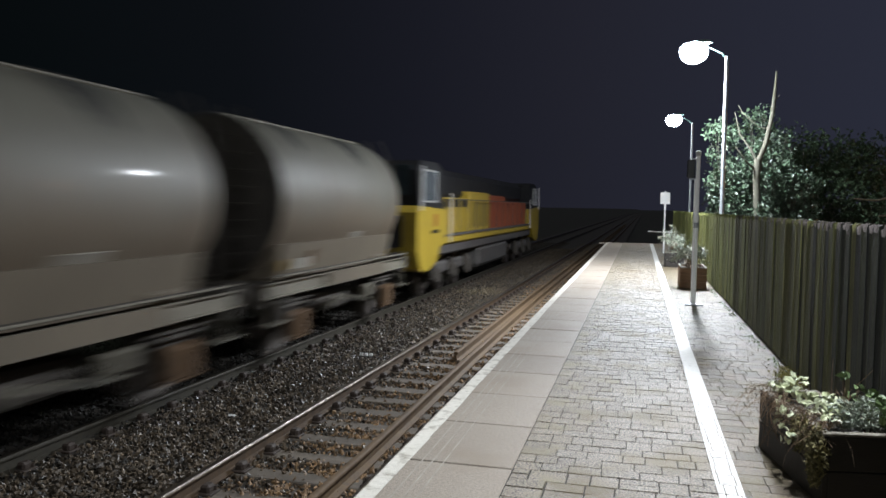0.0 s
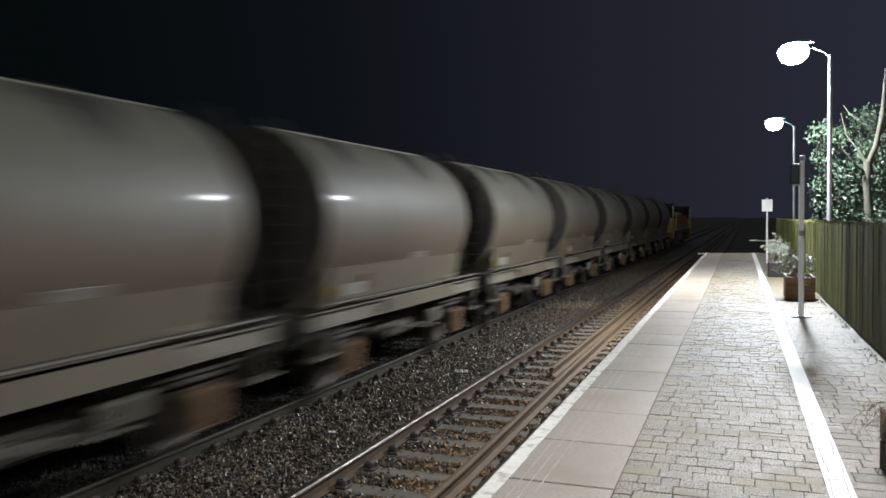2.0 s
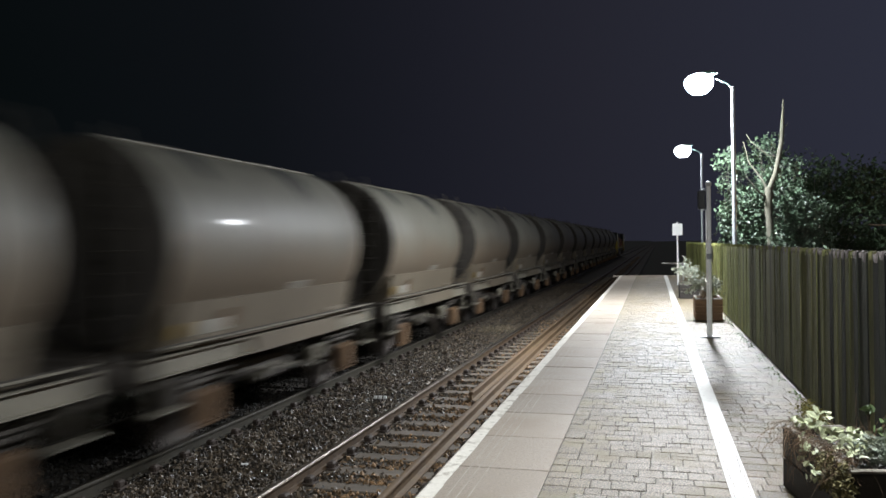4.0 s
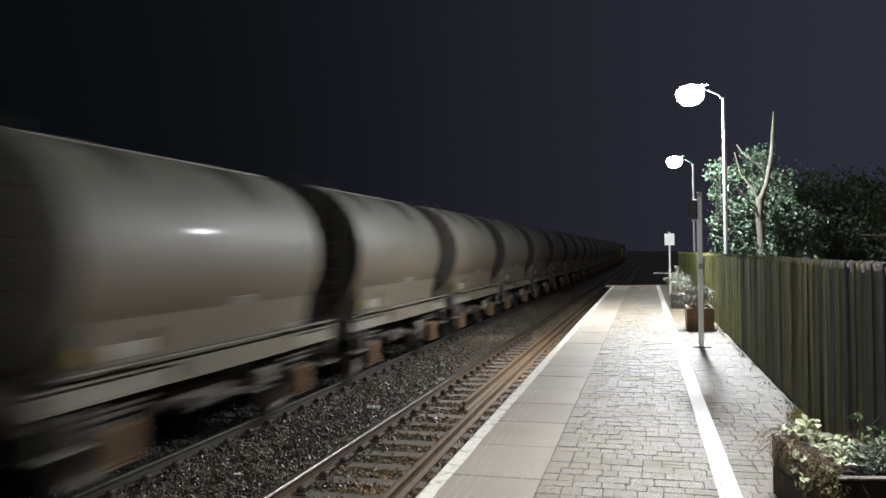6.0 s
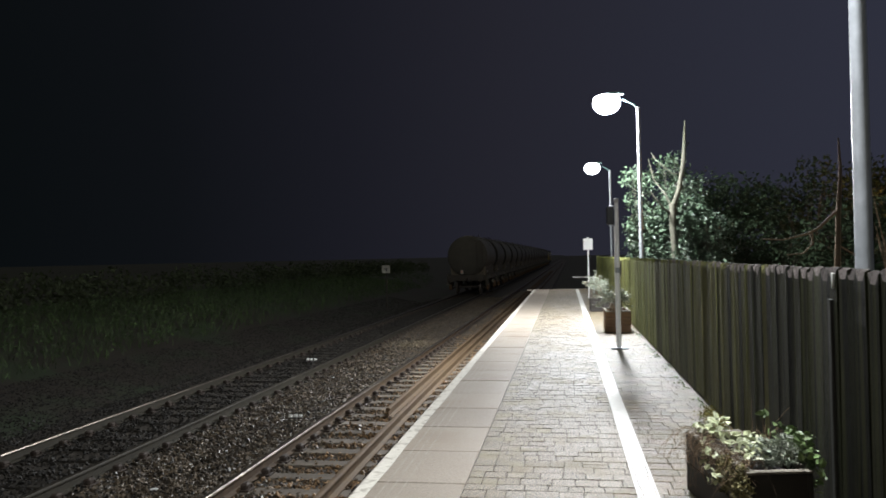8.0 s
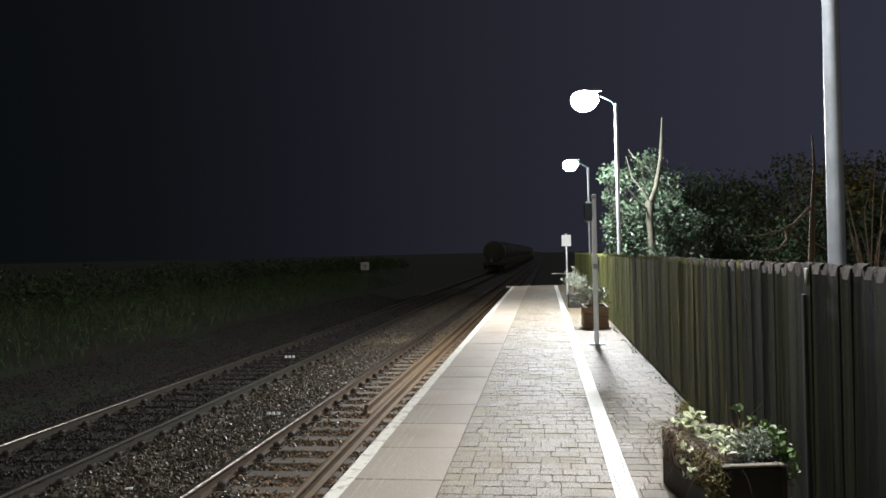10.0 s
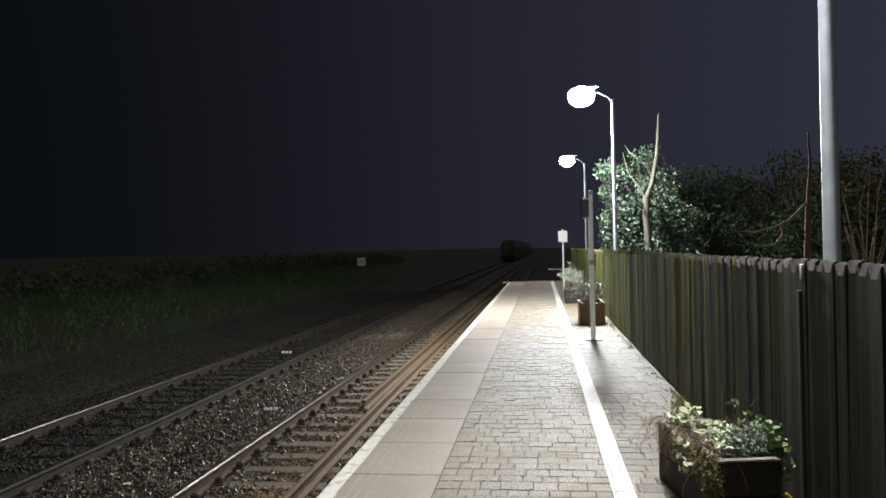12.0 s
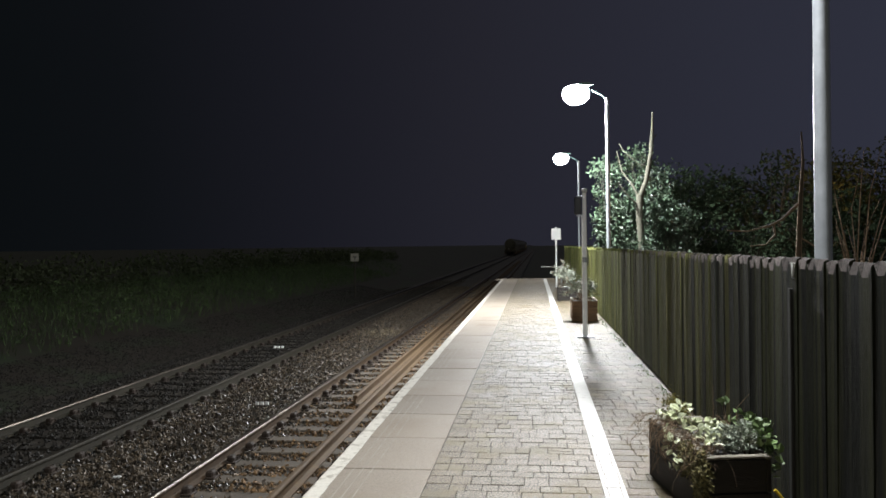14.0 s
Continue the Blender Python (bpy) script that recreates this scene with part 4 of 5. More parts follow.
# ---------------------------------------------------------------- trees behind the fence
def pollard():
    rng = np.random.default_rng(12)
    root = tagged(new("pollarded_tree"), "cut-back tree with a pale forked trunk among evergreen leaves", "tree")
    y = 18.86
    m = Mesh().tube([(2.5, y, -0.02), (2.46, y, 1.2), (2.40, y, 2.2), (2.42, y, 2.62)], [0.1, 0.085, 0.08, 0.09], 10)
    m.tube([(2.42, y, 2.55), (2.56, y - .05, 2.95), (2.68, y - .05, 3.6), (2.72, y, 4.1), (2.74, y, 4.58)], [0.062, 0.055, 0.048, 0.04, 0.015], 9)
    m.tube([(2.40, y, 2.55), (2.25, y, 2.85), (2.02, y + .1, 3.2), (1.9, y + .1, 3.7)], [0.035, 0.022, 0.016, 0.007], 7)
    m.tube([(2.66, y, 3.3), (2.4, y - .1, 3.33), (2.05, y - .1, 3.65), (1.95, y, 3.85)], [0.016, 0.012, 0.01, 0.005], 6)
    m.tube([(2.36, y, 2.4), (2.15, y - .2, 2.55), (1.9, y - .2, 2.9)], [0.03, 0.02, 0.01], 6)
    m.tube([(2.71, y, 3.9), (2.82, y, 4.05)], [0.02, 0.01], 6)
    part("trunk", m, M_BARK, root, smooth=True)
    return root


pollard()


def bush(name, label, blobs, leaf, mat, seed, spread=0.26):
    """A shrub of many leaves set in uneven clumps on thin limbs."""
    rng = np.random.default_rng(seed)
    root = tagged(new(name), label, "shrub")
    pts, m = [], Mesh()
    for (c, r, n) in blobs:
        k = max(3, n // 45)
        centres = clump_points(rng, k, c, r)
        for q in centres:
            pts.append(clump_points(rng, n // k, q, (spread, spread, spread * 0.85)))
            m.tube([(c[0], c[1], 0), (c[0] * 0.5 + q[0] * 0.5, c[1] * 0.5 + q[1] * 0.5, q[2] * 0.6), tuple(q)], [0.02, 0.012, 0.004], 4, caps=False)
    tagged(part("branchwork", m, M_BARK, root), kind="stuff")
    part("leaves", leaves("leaves", np.concatenate(pts), leaf, mat, 0.5, rng, 1.9), None, root)


bush("evergreen_bush", "dense glossy evergreen bush behind the fence", [((1.9, 19.6, 1.8), (0.42, 0.45, 0.9), 3400), ((2.55, 19.8, 2.0), (0.75, 0.6, 1.1), 4600), ((3.3, 19.8, 1.7), (0.55, 0.6, 0.85), 2600), ((1.75, 19.6, 3.0), (0.4, 0.4, 0.6), 420), ((2.5, 20.1, 3.2), (0.9, 0.6, 0.7), 850), ((2.45, 18.62, 1.45), (0.3, 0.12, 0.4), 200)], 0.05, M_LAUREL, 31, 0.28)
bush("evergreen_bush", "darker evergreen bush behind the fence", [((4.3, 21.6, 1.6), (0.9, 0.8, 1.0), 1700), ((3.9, 22.0, 2.6), (0.9, 0.8, 0.9), 900), ((2.9, 21.0, 3.4), (1.1, 0.5, 0.5), 350), ((5.6, 21.5, 1.2), (0.9, 0.9, 0.6), 1200)], 0.06, M_HEDGE, 32, 0.5)
bush("dark_shrub", "dark leafy shrub deep behind the fence", [((6.8, 19, 1.4), (1.4, 1.2, 1.2), 2600), ((9.5, 18, 1.6), (1.8, 1.4, 1.4), 2400), ((7.5, 26, 2.2), (2.4, 1.6, 2.0), 3400)], 0.07, M_HEDGE, 33, 0.6)
bush("dark_tree", "tall dark leafy tree deep behind the fence", [((5.2, 27, 2.4), (2.2, 1.6, 1.5), 4000), ((9.5, 29, 2.8), (2.6, 1.8, 1.9), 4400), ((13.5, 30, 2.8), (2.6, 1.8, 1.9), 3400)], 0.085, M_HEDGE, 34, 0.75)


def bare_tree(name, label, foot, lines, mt):
    root = tagged(new(name), label, "tree")
    m = Mesh()
    for pts, r0, r1 in lines:
        rr = [r0 + (r1 - r0) * i / (len(pts) - 1) for i in range(len(pts))]
        m.tube([(foot[0] + a, foot[1] + b, foot[2] + c) for a, b, c in pts], rr, 7)
    part("trunk", m, mt, root, smooth=True)


bare_tree("bare_tree", "slim bare tree with arching twigs behind the fence", (4.15, 13.0, 0.02),
          [([(0, 0, 0), (0, 0, 1.2), (0.03, 0, 2.0), (0.08, 0, 2.7), (0.06, 0, 3.2)], 0.06, 0.012),
           ([(0, 0, 2.05), (-0.25, 0, 1.8), (-0.45, 0, 1.7), (-0.8, 0, 1.62), (-1.1, 0, 1.64)], 0.028, 0.01),
           ([(-0.38, 0, 1.72), (-0.36, 0, 1.55), (-0.5, 0, 1.4), (-0.75, 0, 1.38)], 0.022, 0.009),
           ([(0.03, 0, 1.5), (0.3, 0.1, 1.35), (0.42, 0.1, 1.1)], 0.02, 0.008)], M_DRY)
rb = random.Random(4)
stem_lines = []
for i in range(17):
    a = rb.uniform(-0.35, 0.6)
    h = rb.uniform(1.5, 2.9)
    stem_lines.append(([(rb.uniform(-.1, .1), rb.uniform(-.2, .2), 0), (a * 0.35, 0, h * 0.42), (a * 0.8, rb.uniform(-.2, .2), h * 0.75), (a * 1.25, rb.uniform(-.3, .3), h)], 0.015, 0.004))
bare_tree("bare_shrub", "leafless shrub of many pale upright stems behind the fence", (4.95, 12.8, 0.05), stem_lines, M_DRY)

street = tagged(new("street_lamp"), "far street lamp glowing orange beyond the trees", "street lamp")
street.matrix_basis = pose(10.6, 24.0, 0.08)
part("pole", Mesh().tube([(0, 0, 0), (0, 0, 3.9)], [0.07, 0.05], 10), M_FRAME, street)
part("lantern", Mesh().box((-0.2, 0, 3.95), (0.6, 0.22, 0.14), 0.03), M_FRAME, street)
part("lamp_glass", Mesh().box((-0.25, 0, 3.86), (0.4, 0.16, 0.06), 0.02), M_SODIUM, street, "orange glowing glass")

# ---------------------------------------------------------------- far verge
rng = np.random.default_rng(40)


def verge_z(x):
    return np.interp(x, xs, zs)


n = 24000
gx = -11.3 - rng.uniform(0, 1, n) ** 0.8 * 6.5
gy = rng.uniform(4, 60, n)
roots = np.stack([gx, gy, verge_z(gx) - 0.02], 1)
tagged(new("rough_grass", blades("rough_grass", roots, 0.4, 0.008, M_GRASS, rng)), "dark rough grass on the verge", "grass", kind="stuff")
cs = []
for k in range(260):
    x, y = -11.4 - rng.uniform(0, 1) * 5, rng.uniform(7, 70)
    cs.append(clump_points(rng, 26, (x, y, verge_z(x) + rng.uniform(0.1, 0.5)), (0.3, 0.4, 0.35)))
tagged(new("weeds", leaves("weeds", np.concatenate(cs), 0.05, M_GRASS, 0.6, rng, 1.8)), "leafy weeds along the verge", "weeds", kind="stuff")
cs = []
for k in range(420):
    x, y = -16.0 - rng.uniform(0, 1) * 4, rng.uniform(2, 90)
    cs.append(clump_points(rng, 30, (x, y, verge_z(x) + rng.uniform(0.0, 0.9)), (0.7, 0.8, 0.45)))
tagged(new("hedge", leaves("hedge", np.concatenate(cs), 0.11, M_BRAMBLE, 0.3, rng, 1.7)), "dark hedge beyond the tracks", "hedge", kind="stuff")
tuft = np.array((-4.55, 22.0, -1.08)) + rng.normal(size=(420, 3)) * (0.28, 0.5, 0.01)
tagged(new("dry_grass_tuft", blades("dry_grass_tuft", tuft, 0.16, 0.007, M_PALEGRASS, rng, 0.9)), "tuft of bleached dry grass on the ballast", "grass tuft", kind="stuff")


# ---------------------------------------------------------------- the train
def tank_wagon():
    """Two-axle cement tank wagon; origin on the rails, +y is the way it runs."""
    root = tagged(new("tank_wagon"), "grimy grey two-axle cement tank wagon on the far track", "tank wagon", "tank wagons of the train")
    R, zc, L = 1.28, 2.43, 2.78
    part("barrel", Mesh().lathe([(-L, R - 0.05), (-L + 0.03, R - 0.012), (-L + 0.1, R), (0, R), (L - 0.1, R), (L - 0.03, R - 0.012), (L, R - 0.05)], "y", 56, (0, 0, zc)), M_TANK, root, "cement-dusted grey tank barrel", smooth=True)
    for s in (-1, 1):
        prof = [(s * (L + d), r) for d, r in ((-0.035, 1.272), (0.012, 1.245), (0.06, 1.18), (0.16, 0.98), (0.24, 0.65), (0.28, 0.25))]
        # end colour carries the shade between wagons
        part("tank_end", Mesh().lathe(prof, "y", 40, (0, 0, zc)), M_TANKEND, root, "grimy domed end, darkened as in the gap's shade", smooth=True)
    # walkway, hatches and spill marks on top
    part("walkway", Mesh().box((0, 0, zc + R - 0.003), (0.42, 5.0, 0.03), 0.006), M_SOLEBAR, root)
    for k in range(6):
        part("walkway_bracket", Mesh().box((0.23, -2.3 + k * 0.92, zc + R - 0.03), (0.1, 0.05, 0.05), 0.01), M_SOLEBAR, root)
    for x in (-0.42, 0.42):
        hr = part("top_rail", Mesh().tube([(x, -2.5, zc + R - 0.052), (x, 2.5, zc + R - 0.052)], 0.022, 6), M_SOLEBAR, root, "pale dusty rail along the tank top")
        for k in range(6):
            part("rail_foot", Mesh().tube([(x, -2.4 + k * 0.96, zc + R - 0.12), (x, -2.4 + k * 0.96, zc + R - 0.052)], 0.014, 6), M_SOLEBAR, hr)
    for y in (-1.4, 1.2):
        part("hatch", Mesh().lathe([(0, 0.28), (0.05, 0.28), (0.075, 0.24), (0.085, 0.06)], "z", 20, (0, y, zc + R - 0.045)), M_FRAME, root, smooth=True)
    for y0, w, drop, seed in ((1.2, 1.0, 0.75, 3), (-1.35, 0.6, 0.5, 5)):
        rr = random.Random(seed)
        m = Mesh()
        k = 14
        for i in range(k + 1):
            u = i / k
            end = math.radians(20 + 58 * drop * (0.55 + 0.45 * math.sin(u * math.pi) + rr.uniform(-0.25, 0.25)))
            for j in range(9):
                a = math.radians(8) + (end - math.radians(8)) * j / 8
                m.v.append(((R + 0.004) * math.sin(a), y0 + (u - 0.5) * w * (1 - 0.35 * j / 8) - 0.18 * j / 8, zc + (R + 0.004) * math.cos(a)))
        m.f = [(i * 9 + j, i * 9 + j + 1, (i + 1) * 9 + j + 1, (i + 1) * 9 + j) for i in range(k) for j in range(8)]
        part("spill_mark", m, M_SPILL, root, "dark spill stain under the hatch", smooth=True)
    # ladders at both ends
    for s in (-1, 1):
        lad = Mesh()
        for x in (0.62, 1.0):
            lad.tube([(x, s * (L + 0.34), 1.2), (x, s * (L + 0.34), 3.2), (x * 0.75, s * (L + 0.2), 3.75)], 0.018, 6)
        ld = part("ladder", lad, M_FRAME, root)
        for k in range(9):
            part("rung", Mesh().tube([(0.62, s * (L + 0.34), 1.4 + k * 0.24), (1.0, s * (L + 0.34), 1.4 + k * 0.24)], 0.012, 6), M_FRAME, ld)
    # frame
    for s in (-1, 1):
        part("solebar", Mesh().sweep([(0.0, -0.11), (0.07, -0.11), (0.07, -0.095), (0.015, -0.085), (0.015, 0.085), (0.07, 0.095), (0.07, 0.11), (0.0, 0.11)] if s > 0 else [(0.0, -0.11), (0.0, 0.11), (-0.07, 0.11), (-0.07, 0.095), (-0.015, 0.085), (-0.015, -0.085), (-0.07, -0.095), (-0.07, -0.11)], [(s * 1.24, -3.2, 1.11), (s * 1.24, 3.2, 1.11)]), M_SOLEBAR, root, "dusty channel-section solebar")
        part("solebar_panel", Mesh().box((s * 1.318, 0.25, 1.11), (0.02, 2.9, 0.23), 0.004), M_CRADLE, root, "pale dusty panel")
        part("valve_box", Mesh().box((s * 1.2, -2.72, 0.78), (0.22, 0.26, 0.36), 0.04), M_FRAME, root, "grimy valve box")
        part("hand_brake_box", Mesh().box((s * 1.22, 0.95, 0.72), (0.14, 0.3, 0.24), 0.03), M_SOLEBAR, root)
        part("footboard", Mesh().box((s * 1.27, 0, 1.3), (0.15, 6.0, 0.022), 0.005), M_FRAME, root)
        part("edge_strip", Mesh().box((s * 1.352, 0, 1.31), (0.012, 6.0, 0.026), 0.003), M_SOLEBAR, root, "pale dusty edge strip")
        part("saddle", Mesh().box((0, s * 1.9, 1.205), (2.3, 0.5, 0.3), 0.03), M_CRADLE, root)
        part("headstock", Mesh().box((0, s * 3.2, 1.05), (2.5, 0.12, 0.36), 0.015), M_FRAME, root)
        part("drawhook", Mesh().box((0, s * 3.42, 1.0), (0.09, 0.4, 0.12), 0.02), M_FRAME, root)
        for x in (-0.88, 0.88):
            b = part("buffer", Mesh().lathe([(s * 3.26, 0.13), (s * 3.42, 0.12), (s * 3.42, 0.075), (s * 3.62, 0.075), (s * 3.62, 0.23), (s * 3.66, 0.22)], "y", 20, (x, 0, 1.05)), M_FRAME, root, smooth=True)
    part("skirt", Mesh().sweep([(-1.05, 1.2), (-1.16, 1.75), (-0.95, 1.75), (0.95, 1.75), (1.16, 1.75), (1.05, 1.2)], [(0, -2.55, 0), (0, 2.55, 0)]), M_CRADLE, root, "dusty tank cradle")
    part("floor_frame", Mesh().box((0, 0, 1.0), (1.9, 6.3, 0.1), 0.01), M_FRAME, root)
    for y in (-2.1, 2.1):
        for s in (-1, 1):
            gd = part("axleguard", Mesh().box((s * 1.07, y, 0.62), (0.05, 0.62, 0.62), 0.02).box((s * 1.13, y, 0.87), (0.08, 1.1, 0.07), 0.02).box((s * 1.13, y, 0.79), (0.08, 0.8, 0.06), 0.02), M_FRAME, root)
            part("axlebox", Mesh().box((s * 1.19, y, 0.5), (0.2, 0.42, 0.42), 0.05).box((s * 1.2, y, 0.3), (0.14, 0.5, 0.06), 0.02), M_BROWN, gd, "rust-brown axlebox")
            part("brake_block", Mesh().box((s * 0.9, y + 0.55, 0.5), (0.16, 0.1, 0.34), 0.03), M_FRAME, root)
    for s in (-1, 1):
        part("step", Mesh().box((s * 1.25, 2.95, 0.62), (0.2, 0.36, 0.03), 0.005).tube([(s * 1.25, 2.8, 0.62), (s * 1.25, 2.8, 1.0)], 0.015, 6).tube([(s * 1.25, 3.1, 0.62), (s * 1.25, 3.1, 1.0)], 0.015, 6), M_SOLEBAR, root)
        part("step", Mesh().box((s * 1.25, -2.95, 0.62), (0.2, 0.36, 0.03), 0.005).tube([(s * 1.25, -2.8, 0.62), (s * 1.25, -2.8, 1.0)], 0.015, 6).tube([(s * 1.25, -3.1, 0.62), (s * 1.25, -3.1, 1.0)], 0.015, 6), M_SOLEBAR, root)
    part("brake_gear", Mesh().tube([(0, -1.1, 0.6), (0, 1.1, 0.6)], 0.04, 8).box((0.75, 0.3, 0.62), (0.35, 0.9, 0.35), 0.05).tube([(0.9, -1.1, 0.72), (0.9, 0.2, 0.72)], 0.11, 14), M_FRAME, root)
    part("brake_lever", Mesh().tube([(1.3, -0.9, 0.8), (1.3, 0.9, 0.55)], 0.018, 6), M_SOLEBAR, root)
    part("discharge_pipe", Mesh().tube([(0.3, -0.5, 1.2), (0.3, -0.5, 0.7), (1.1, -0.5, 0.6)], 0.08, 12), M_SOLEBAR, root, smooth=True)
    # plates
    a = math.radians(-42)
    for y, z, w, h, mt, lb in ((0.55, 1.77, 0.48, 0.2, M_PLATE, "white data panel"), (-1.85, 1.43, 0.55, 0.16, M_PLATE, "white data panel"), (-2.5, 1.44, 0.2, 0.16, M_DULLYELLOW, "grimy yellow warning plate"), (-1.45, 1.5, 0.16, 0.24, M_BROWN, "brown label holder")):
        xs_ = math.sqrt(max(0.0, R * R - (z - zc) ** 2)) if z > 1.6 else 1.14
        tilt = math.degrees(math.asin((z - zc) / R)) if z > 1.6 else -8
        part("plate", Mesh().box((0, 0, 0), (0.012, w, h), 0.002), mt, root, lb, at=pose(xs_ + 0.012, y, z, 0, -tilt, 0))
    for y in (-2.1, 2.1):
        ws = Mesh()
        for x in (-0.7525, 0.7525):
            s = 1 if x > 0 else -1
            ws.lathe([(x - s * 0.085, 0.47), (x - s * 0.06, 0.46), (x + s * 0.06, 0.455), (x + s * 0.065, 0.40), (x + s * 0.03, 0.37), (x + s * 0.03, 0.18), (x + s * 0.07, 0.14), (x - s * 0.08, 0.14)], "x", 28)
        ws.tube([(-1.1, 0, 0), (1.1, 0, 0)], 0.07, 10)
        ws.box((0.79, 0.27, 0), (0.02, 0.12, 0.1), 0.01).box((-0.79, 0.27, 0), (0.02, 0.12, 0.1), 0.01)
        part("wheelset", ws, M_WHEEL, root, smooth=True, at=pose(0, y, 0.457))
    return root


def locomotive():
    root = tagged(new("diesel_locomotive"), "yellow, orange and black heavy diesel freight locomotive leading the tanks", "locomotive")
    Z = 0.0
    # rear (towards -y) cab end; y runs from 0 (rear buffer beam) to 21.5
    half = 1.32

    def slab(y0, y1, z0, z1, hw, mt, name, label="", bev=0.05):
        return part(name, Mesh().box((0, (y0 + y1) / 2, (z0 + z1) / 2), (2 * hw, y1 - y0, z1 - z0), bev), mt, root, label)

    def end(y, d, name):
        # nose with slanted lower skirt: side view profile (along, z)
        prof = [(0.25, 0.85), (0.9, 0.75), (1.75, 0.95), (2.2, 1.35), (2.95, 1.45), (2.95, 2.25), (0.15, 2.36), (0.0, 2.2), (0.0, 1.3)]
        m = Mesh()
        k = len(prof)
        m.add([(-half, y + d * a, b) for a, b in prof] + [(half, y + d * a, b) for a, b in prof], [tuple(range(k)), tuple(reversed(range(k, 2 * k)))] + [(i, i + k, (i + 1) % k + k, (i + 1) % k) for i in range(k)])
        return part(name, m, M_YELLOW, root, "yellow cab front and side")

    end(0.35, 1, "cab_lower")
    end(21.3, -1, "cab_lower")
    for y, d in ((0.45, 1), (21.2, -1)):
        # dark upper cab with windows
        prof = [(0.12, 2.36), (2.5, 2.27), (2.5, 3.34), (2.0, 3.46), (0.5, 3.44), (0.22, 3.2)]
        m = Mesh()
        k = len(prof)
        m.add([(-half + 0.03, y + d * a, b) for a, b in prof[:2]] + [(-half + 0.1, y + d * a, b) for a, b in prof[2:]] + [(half - 0.03, y + d * a, b) for a, b in prof[:2]] + [(half - 0.1, y + d * a, b) for a, b in prof[2:]], [tuple(range(k)), tuple(reversed(range(k, 2 * k)))] + [(i, i + k, (i + 1) % k + k, (i + 1) % k) for i in range(k)])
        up = part("cab_upper", m, M_LBLACK, root, "black upper cab")
        for s in (-1, 1):
            part("side_window", Mesh().box((s * (half - 0.045), y + d * 1.1, 2.84), (0.03, 1.1, 0.72), 0.01), M_GLASS, up, "dark cab window")
            fr = Mesh()
            for a0 in (0.5, 1.1, 1.7):
                fr.box((s * (half - 0.035), y + d * a0, 2.84), (0.04, 0.045, 0.78), 0.01)
            fr.box((s * (half - 0.035), y + d * 1.1, 2.46), (0.04, 1.2, 0.04), 0.01).box((s * (half - 0.035), y + d * 1.1, 3.22), (0.04, 1.2, 0.04), 0.01)
            part("window_frame", fr, M_GREYPAINT, up, "pale window frame")
            part("grab_rail", Mesh().tube([(s * (half + 0.03), y + d * 0.12, 2.25), (s * (half + 0.03), y + d * 0.2, 3.3)], 0.025, 8), M_SIGN, root, "white grab rail")
            part("grab_rail", Mesh().tube([(s * (half + 0.03), y + d * 2.98, 1.4), (s * (half + 0.03), y + d * 2.98, 2.7)], 0.02, 8), M_SIGN, root, "white grab rail")
        part("windscreen", Mesh().box((0, y + d * 0.17, 2.95), (2.1, 0.04, 0.75), 0.01), M_GLASS, up)
        part("coupler_recess", Mesh().box((0.3, y - d * 0.13, 1.75), (1.3, 0.06, 0.75), 0.02), M_LBLACK, root, "black gangway panel")
    # hood
    hood = [(3.3, 6.6, M_YELLOW, "hood_panel"), (6.6, 9.9, M_YELLOW, "hood_panel"), (9.9, 13.0, M_ORANGE, "hood_panel"), (13.0, 18.3, M_ORANGE, "hood_panel")]
    for i, (y0, y1, mt, nm_) in enumerate(hood):
        h = slab(y0 + 0.02, y1 - 0.02, 1.55, (2.6, 2.82, 2.76, 2.56)[i], 1.12, mt, nm_, "yellow body panel" if mt is M_YELLOW else "orange body panel")
        for k in range(3 if i != 1 else 6):
            w = (y1 - y0 - 0.4) / (3 if i != 1 else 6)
            yc = y0 + 0.2 + w * (k + 0.5)
            part("louvre", Mesh().box((1.125, yc, (2.44 if i == 0 else 2.1)), (0.02, w * 0.7, 0.22 if i == 0 else 0.8), 0.005), M_LBLACK if i == 0 else (M_GRILLE if mt is M_YELLOW else M_ORANGE), h)
    slab(3.2, 18.4, 2.5, 3.4, 0.9, M_LBLACK, "roof", "black roof", 0.2)
    slab(2.9, 18.7, 1.34, 1.56, 1.3, M_YELLOW, "walkway_beam", "yellow side beam")
    slab(2.9, 18.7, 1.56, 1.6, 1.33, M_LGREY, "walkway")
    slab(0.5, 21.1, 1.05, 1.36, 1.2, M_LGREY, "underframe", "grey underframe")
    slab(8.2, 13.4, 0.35, 1.05, 1.15, M_LGREY, "fuel_tank", "grey fuel tank", 0.12)
    for yb in (4.4, 17.2):
        bg_ = part("bogie_frame", Mesh().box((1.1, yb, 0.72), (0.14, 4.6, 0.3), 0.05).box((-1.1, yb, 0.72), (0.14, 4.6, 0.3), 0.05).box((0, yb, 0.7), (2.1, 0.5, 0.25), 0.05), M_LGREY, root, "grey bogie frame")
        for k in (-1, 0, 1):
            for s in (-1, 1):
                part("axlebox", Mesh().box((s * 1.18, yb + k * 1.85, 0.55), (0.2, 0.4, 0.4), 0.05).tube([(s * 1.2, yb + k * 1.85 - 0.45, 0.5), (s * 1.2, yb + k * 1.85 - 0.45, 0.95)], 0.09, 10), M_FRAME, bg_)
            ws = Mesh()
            for x in (-0.7525, 0.7525):
                s = 1 if x > 0 else -1
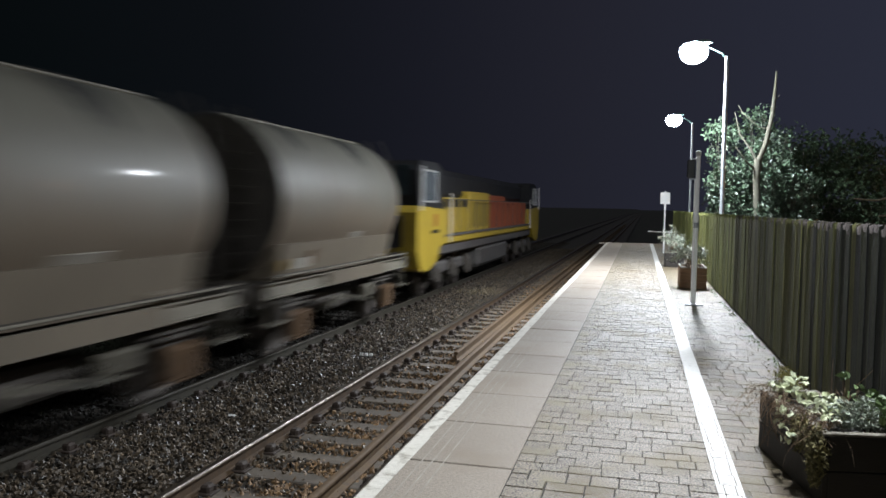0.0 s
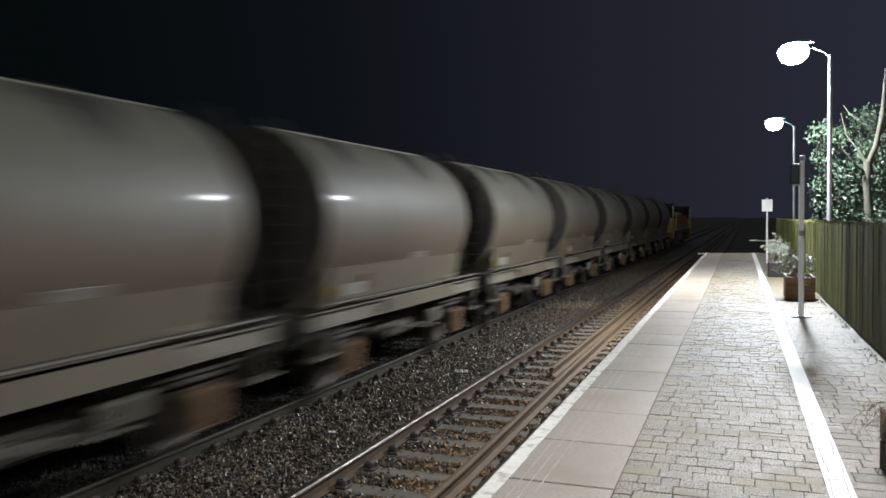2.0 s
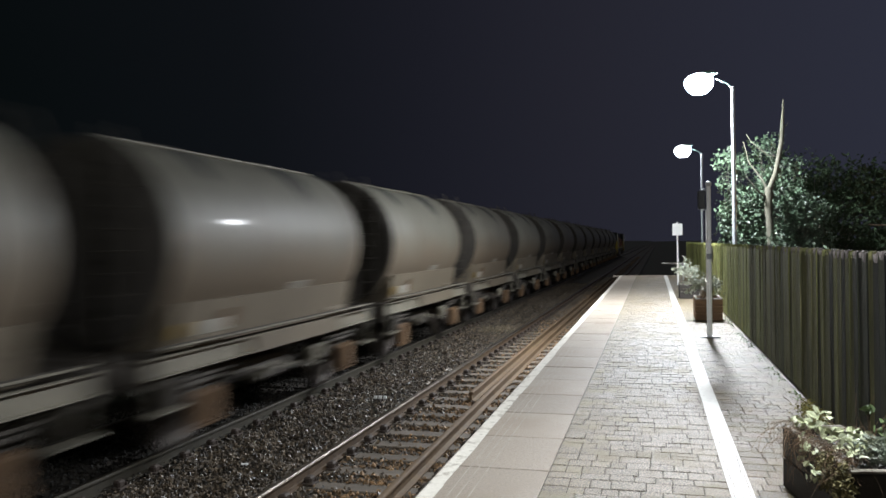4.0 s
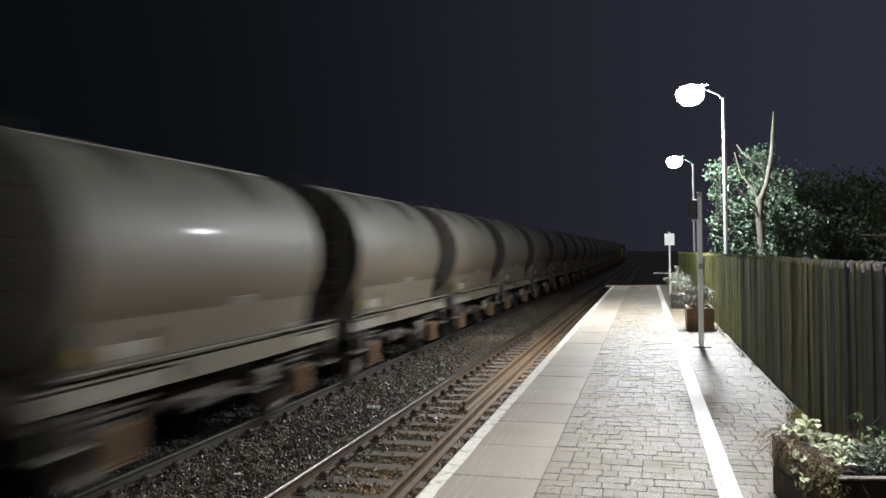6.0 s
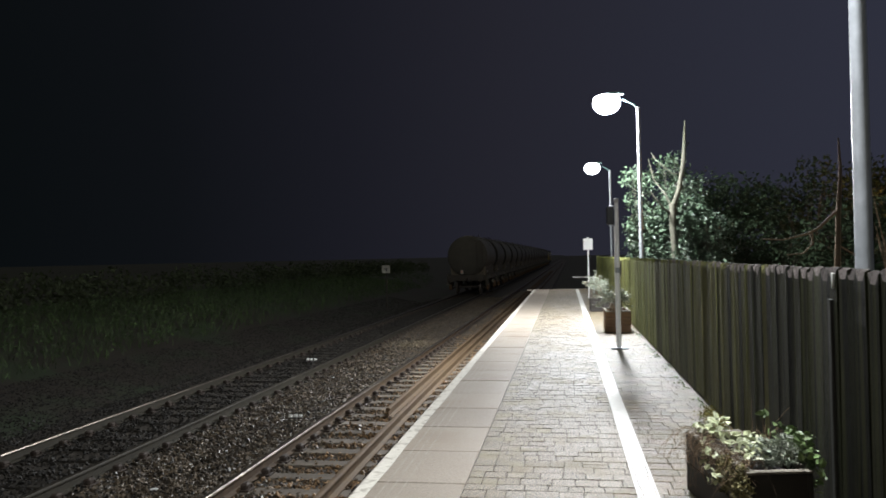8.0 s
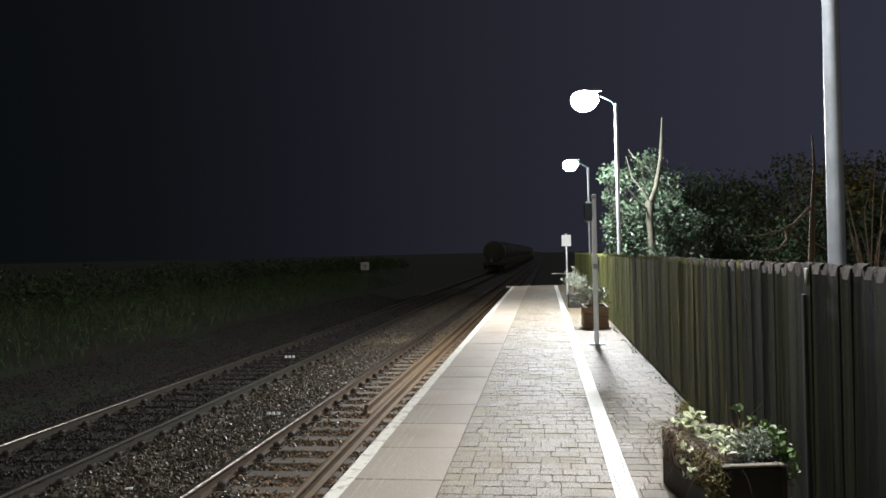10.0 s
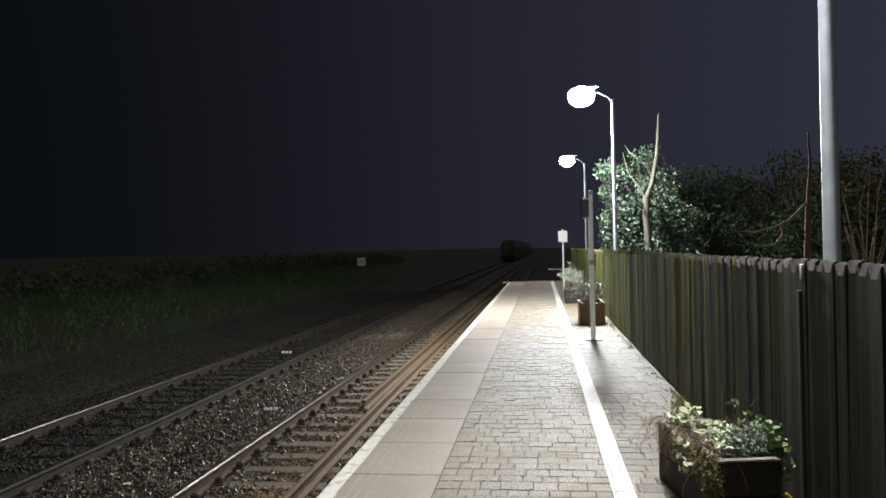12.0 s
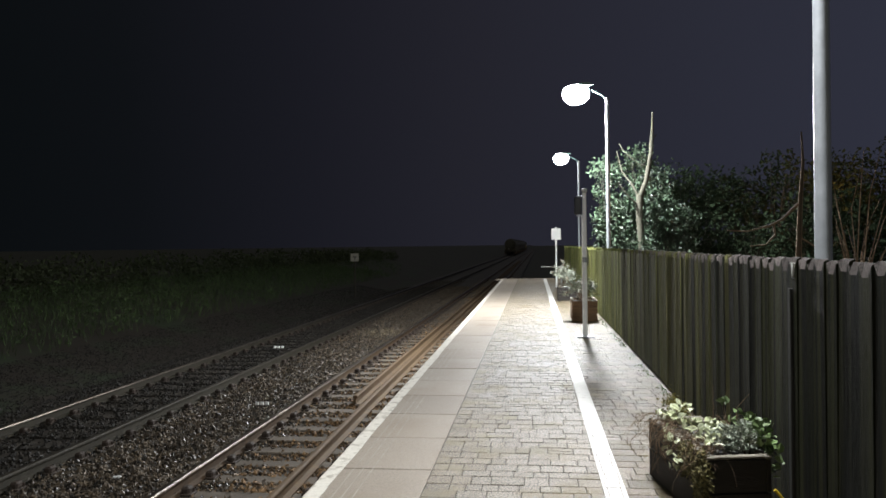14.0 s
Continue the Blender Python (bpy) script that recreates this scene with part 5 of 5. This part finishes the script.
                ws.lathe([(x - s * 0.085, 0.55), (x - s * 0.06, 0.535), (x + s * 0.06, 0.53), (x + s * 0.065, 0.46), (x + s * 0.03, 0.42), (x + s * 0.03, 0.2), (x + s * 0.07, 0.16), (x - s * 0.08, 0.16)], "x", 28)
            ws.tube([(-1.05, 0, 0), (1.05, 0, 0)], 0.09, 10)
            part("wheelset", ws, M_WHEEL, root, smooth=True, at=pose(0, yb + k * 1.85, 0.532))
    for y, d in ((0.3, -1), (21.35, 1)):
        for x in (-0.88, 0.88):
            part("buffer", Mesh().lathe([(y, 0.15), (y + d * 0.15, 0.13), (y + d * 0.15, 0.24), (y + d * 0.19, 0.23)], "y", 18, (x, 0, 1.05)), M_LGREY, root, smooth=True)
    for k in range(14):
        part("handrail_post", Mesh().tube([(1.3, 3.4 + k * 1.15, 1.58), (1.3, 3.4 + k * 1.15, 2.55)], 0.014, 6), M_LGREY, root)
    part("handrail", Mesh().tube([(1.3, 3.4, 2.55), (1.3, 18.4, 2.55)], 0.016, 6), M_LGREY, root)
    part("logo_mark", Mesh().box((half + 0.006, 1.95, 2.0), (0.008, 0.22, 0.3), 0.0), M_ORANGE, root, "orange mark")
    part("lettering_bar", Mesh().box((half + 0.006, 1.95, 1.72), (0.008, 0.62, 0.09), 0.0), M_LBLACK, root, "dark bar of lettering")
    return root


START_Y = 13.14                 # middle of the first wagon at 0 s
wagons = [tank_wagon()]
for i in range(18):
    wagons.append(copy_thing(wagons[0], pose(0, 0, 0)))
loco = locomotive()
for ob in wagons[-1].children:                                  # the last wagon's dusty free end is coloured paler, for the lamplight on it
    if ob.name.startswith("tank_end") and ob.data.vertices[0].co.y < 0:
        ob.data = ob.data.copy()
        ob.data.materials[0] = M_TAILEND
        tagged(ob, "dusty domed tail end, coloured paler as if lamplit")
tail = part("tail_lamp", Mesh().box((-0.3, -3.3, 1.42), (0.18, 0.1, 0.26), 0.02), M_PLATE, wagons[-1], "pale tail lamp casing")
part("tail_lamp_lens", Mesh().lathe([(-3.37, 0.02), (-3.36, 0.045), (-3.345, 0.05)], "y", 14, (-0.3, 0, 1.46)), M_TAIL, tail, "red lens")


# ---------------------------------------------------------------- paving blocks
def paver_rows():
    r = random.Random(77)
    y = YB
    while y < END_Y - 0.1:
        d = r.choice((0.125, 0.14, 0.15, 0.165))
        x = SLAB_IN + 0.004
        while x < FENCE_X + 0.05:
            w = r.choice((0.1, 0.125, 0.15, 0.18, 0.205))
            if r.random() < 0.07 and d > 0.145:
                yield x, y, w, d * 0.5
                yield x, y + d * 0.5, w, d * 0.5
            else:
                yield x, y, w, d
            x += w
        y += d


def lay_pavers():
    meshes = {}
    far, far_side, far_moss = Mesh(), Mesh(), Mesh()
    rr = random.Random(5)
    count = 0
    for x, y, w, d in paver_rows():
        xc, yc = px(x + w / 2, y + d / 2), y + d / 2
        beside = x > LINE_X - 0.03
        mossy = x + w / 2 < SLAB_IN + 0.2 + 0.2 * rr.random() + 0.12 * math.sin(y * 1.3)
        j = rr.uniform(0.0004, 0.0018) if beside else rr.uniform(0.0025, 0.0065)
        sway = 0.35 if beside else 0.9
        dz, tx, ty = rr.uniform(-0.0025, 0.0025) * sway, rr.uniform(-sway, sway), rr.uniform(-sway, sway)
        if 4.15 < y and count < 300 and x < 1.0:
            key = (round(w, 3), round(d, 4), beside, mossy)
            if key not in meshes:
                meshes[key] = Mesh().box((0, 0, -0.03), (w - 0.005, d - 0.006, 0.06), 0.003).data("paver", M_PAVER_SIDE if beside else M_PAVER_MOSS if mossy else M_PAVER)
            part("paver", meshes[key], None, platform, at=pose(xc, yc, dz, tx, ty, rr.uniform(-1.2, 1.2)))
            count += 1
        else:
            a, b, e = (w - j) / 2, (d - j) / 2, 0.0014 if beside else 0.0042
            m = pose(xc, yc, dz, tx, ty, rr.uniform(-1.2, 1.2))
            (far_side if beside else far_moss if mossy else far).add([m @ Vector(p) for p in ((-a, -b, -0.012), (a, -b, -0.012), (a, b, -0.012), (-a, b, -0.012), (-a + e, -b + e, 0), (a - e, -b + e, 0), (a - e, b - e, 0), (-a + e, b - e, 0))],
                    [(4, 5, 6, 7), (0, 1, 5, 4), (1, 2, 6, 5), (2, 3, 7, 6), (3, 0, 4, 7)])
    ob = part("pavers", far, M_PAVER_FAR, platform)
    tagged(ob, kind="stuff")
    tagged(part("pavers", far_moss, M_PAVER_MOSS_FAR, platform, "yellowish mossy pavers along the edge slabs"), kind="stuff")
    tagged(part("pavers", far_side, M_PAVER_SIDE_FAR, platform, "darker unswept pavers beside the fence"), kind="stuff")


lay_pavers()


# ---------------------------------------------------------------- what moves
def motions():
    times = [0, 2, 4, 6, 8, 10, 12, 14]
    for i, wgn in enumerate(wagons):
        walk(wgn, [(t, pose(TRAIN_X, START_Y - i * PITCH + SPEED * t, RAIL_Z)) for t in times])
    walk(loco, [(t, pose(TRAIN_X, START_Y + 3.667 + SPEED * t, RAIL_Z)) for t in times])
    step = 1 / 30
    for thing, radius in [(w, 0.457) for w in wagons] + [(loco, 0.532)]:
        for ob in thing.children:
            if ob.name.startswith("wheelset"):
                p = ob.location.copy()
                turn = math.degrees(SPEED / radius)
                walk(ob, [(k * step, pose(p.x, p.y, p.z, -turn * k * step)) for k in range(421)])


motions()
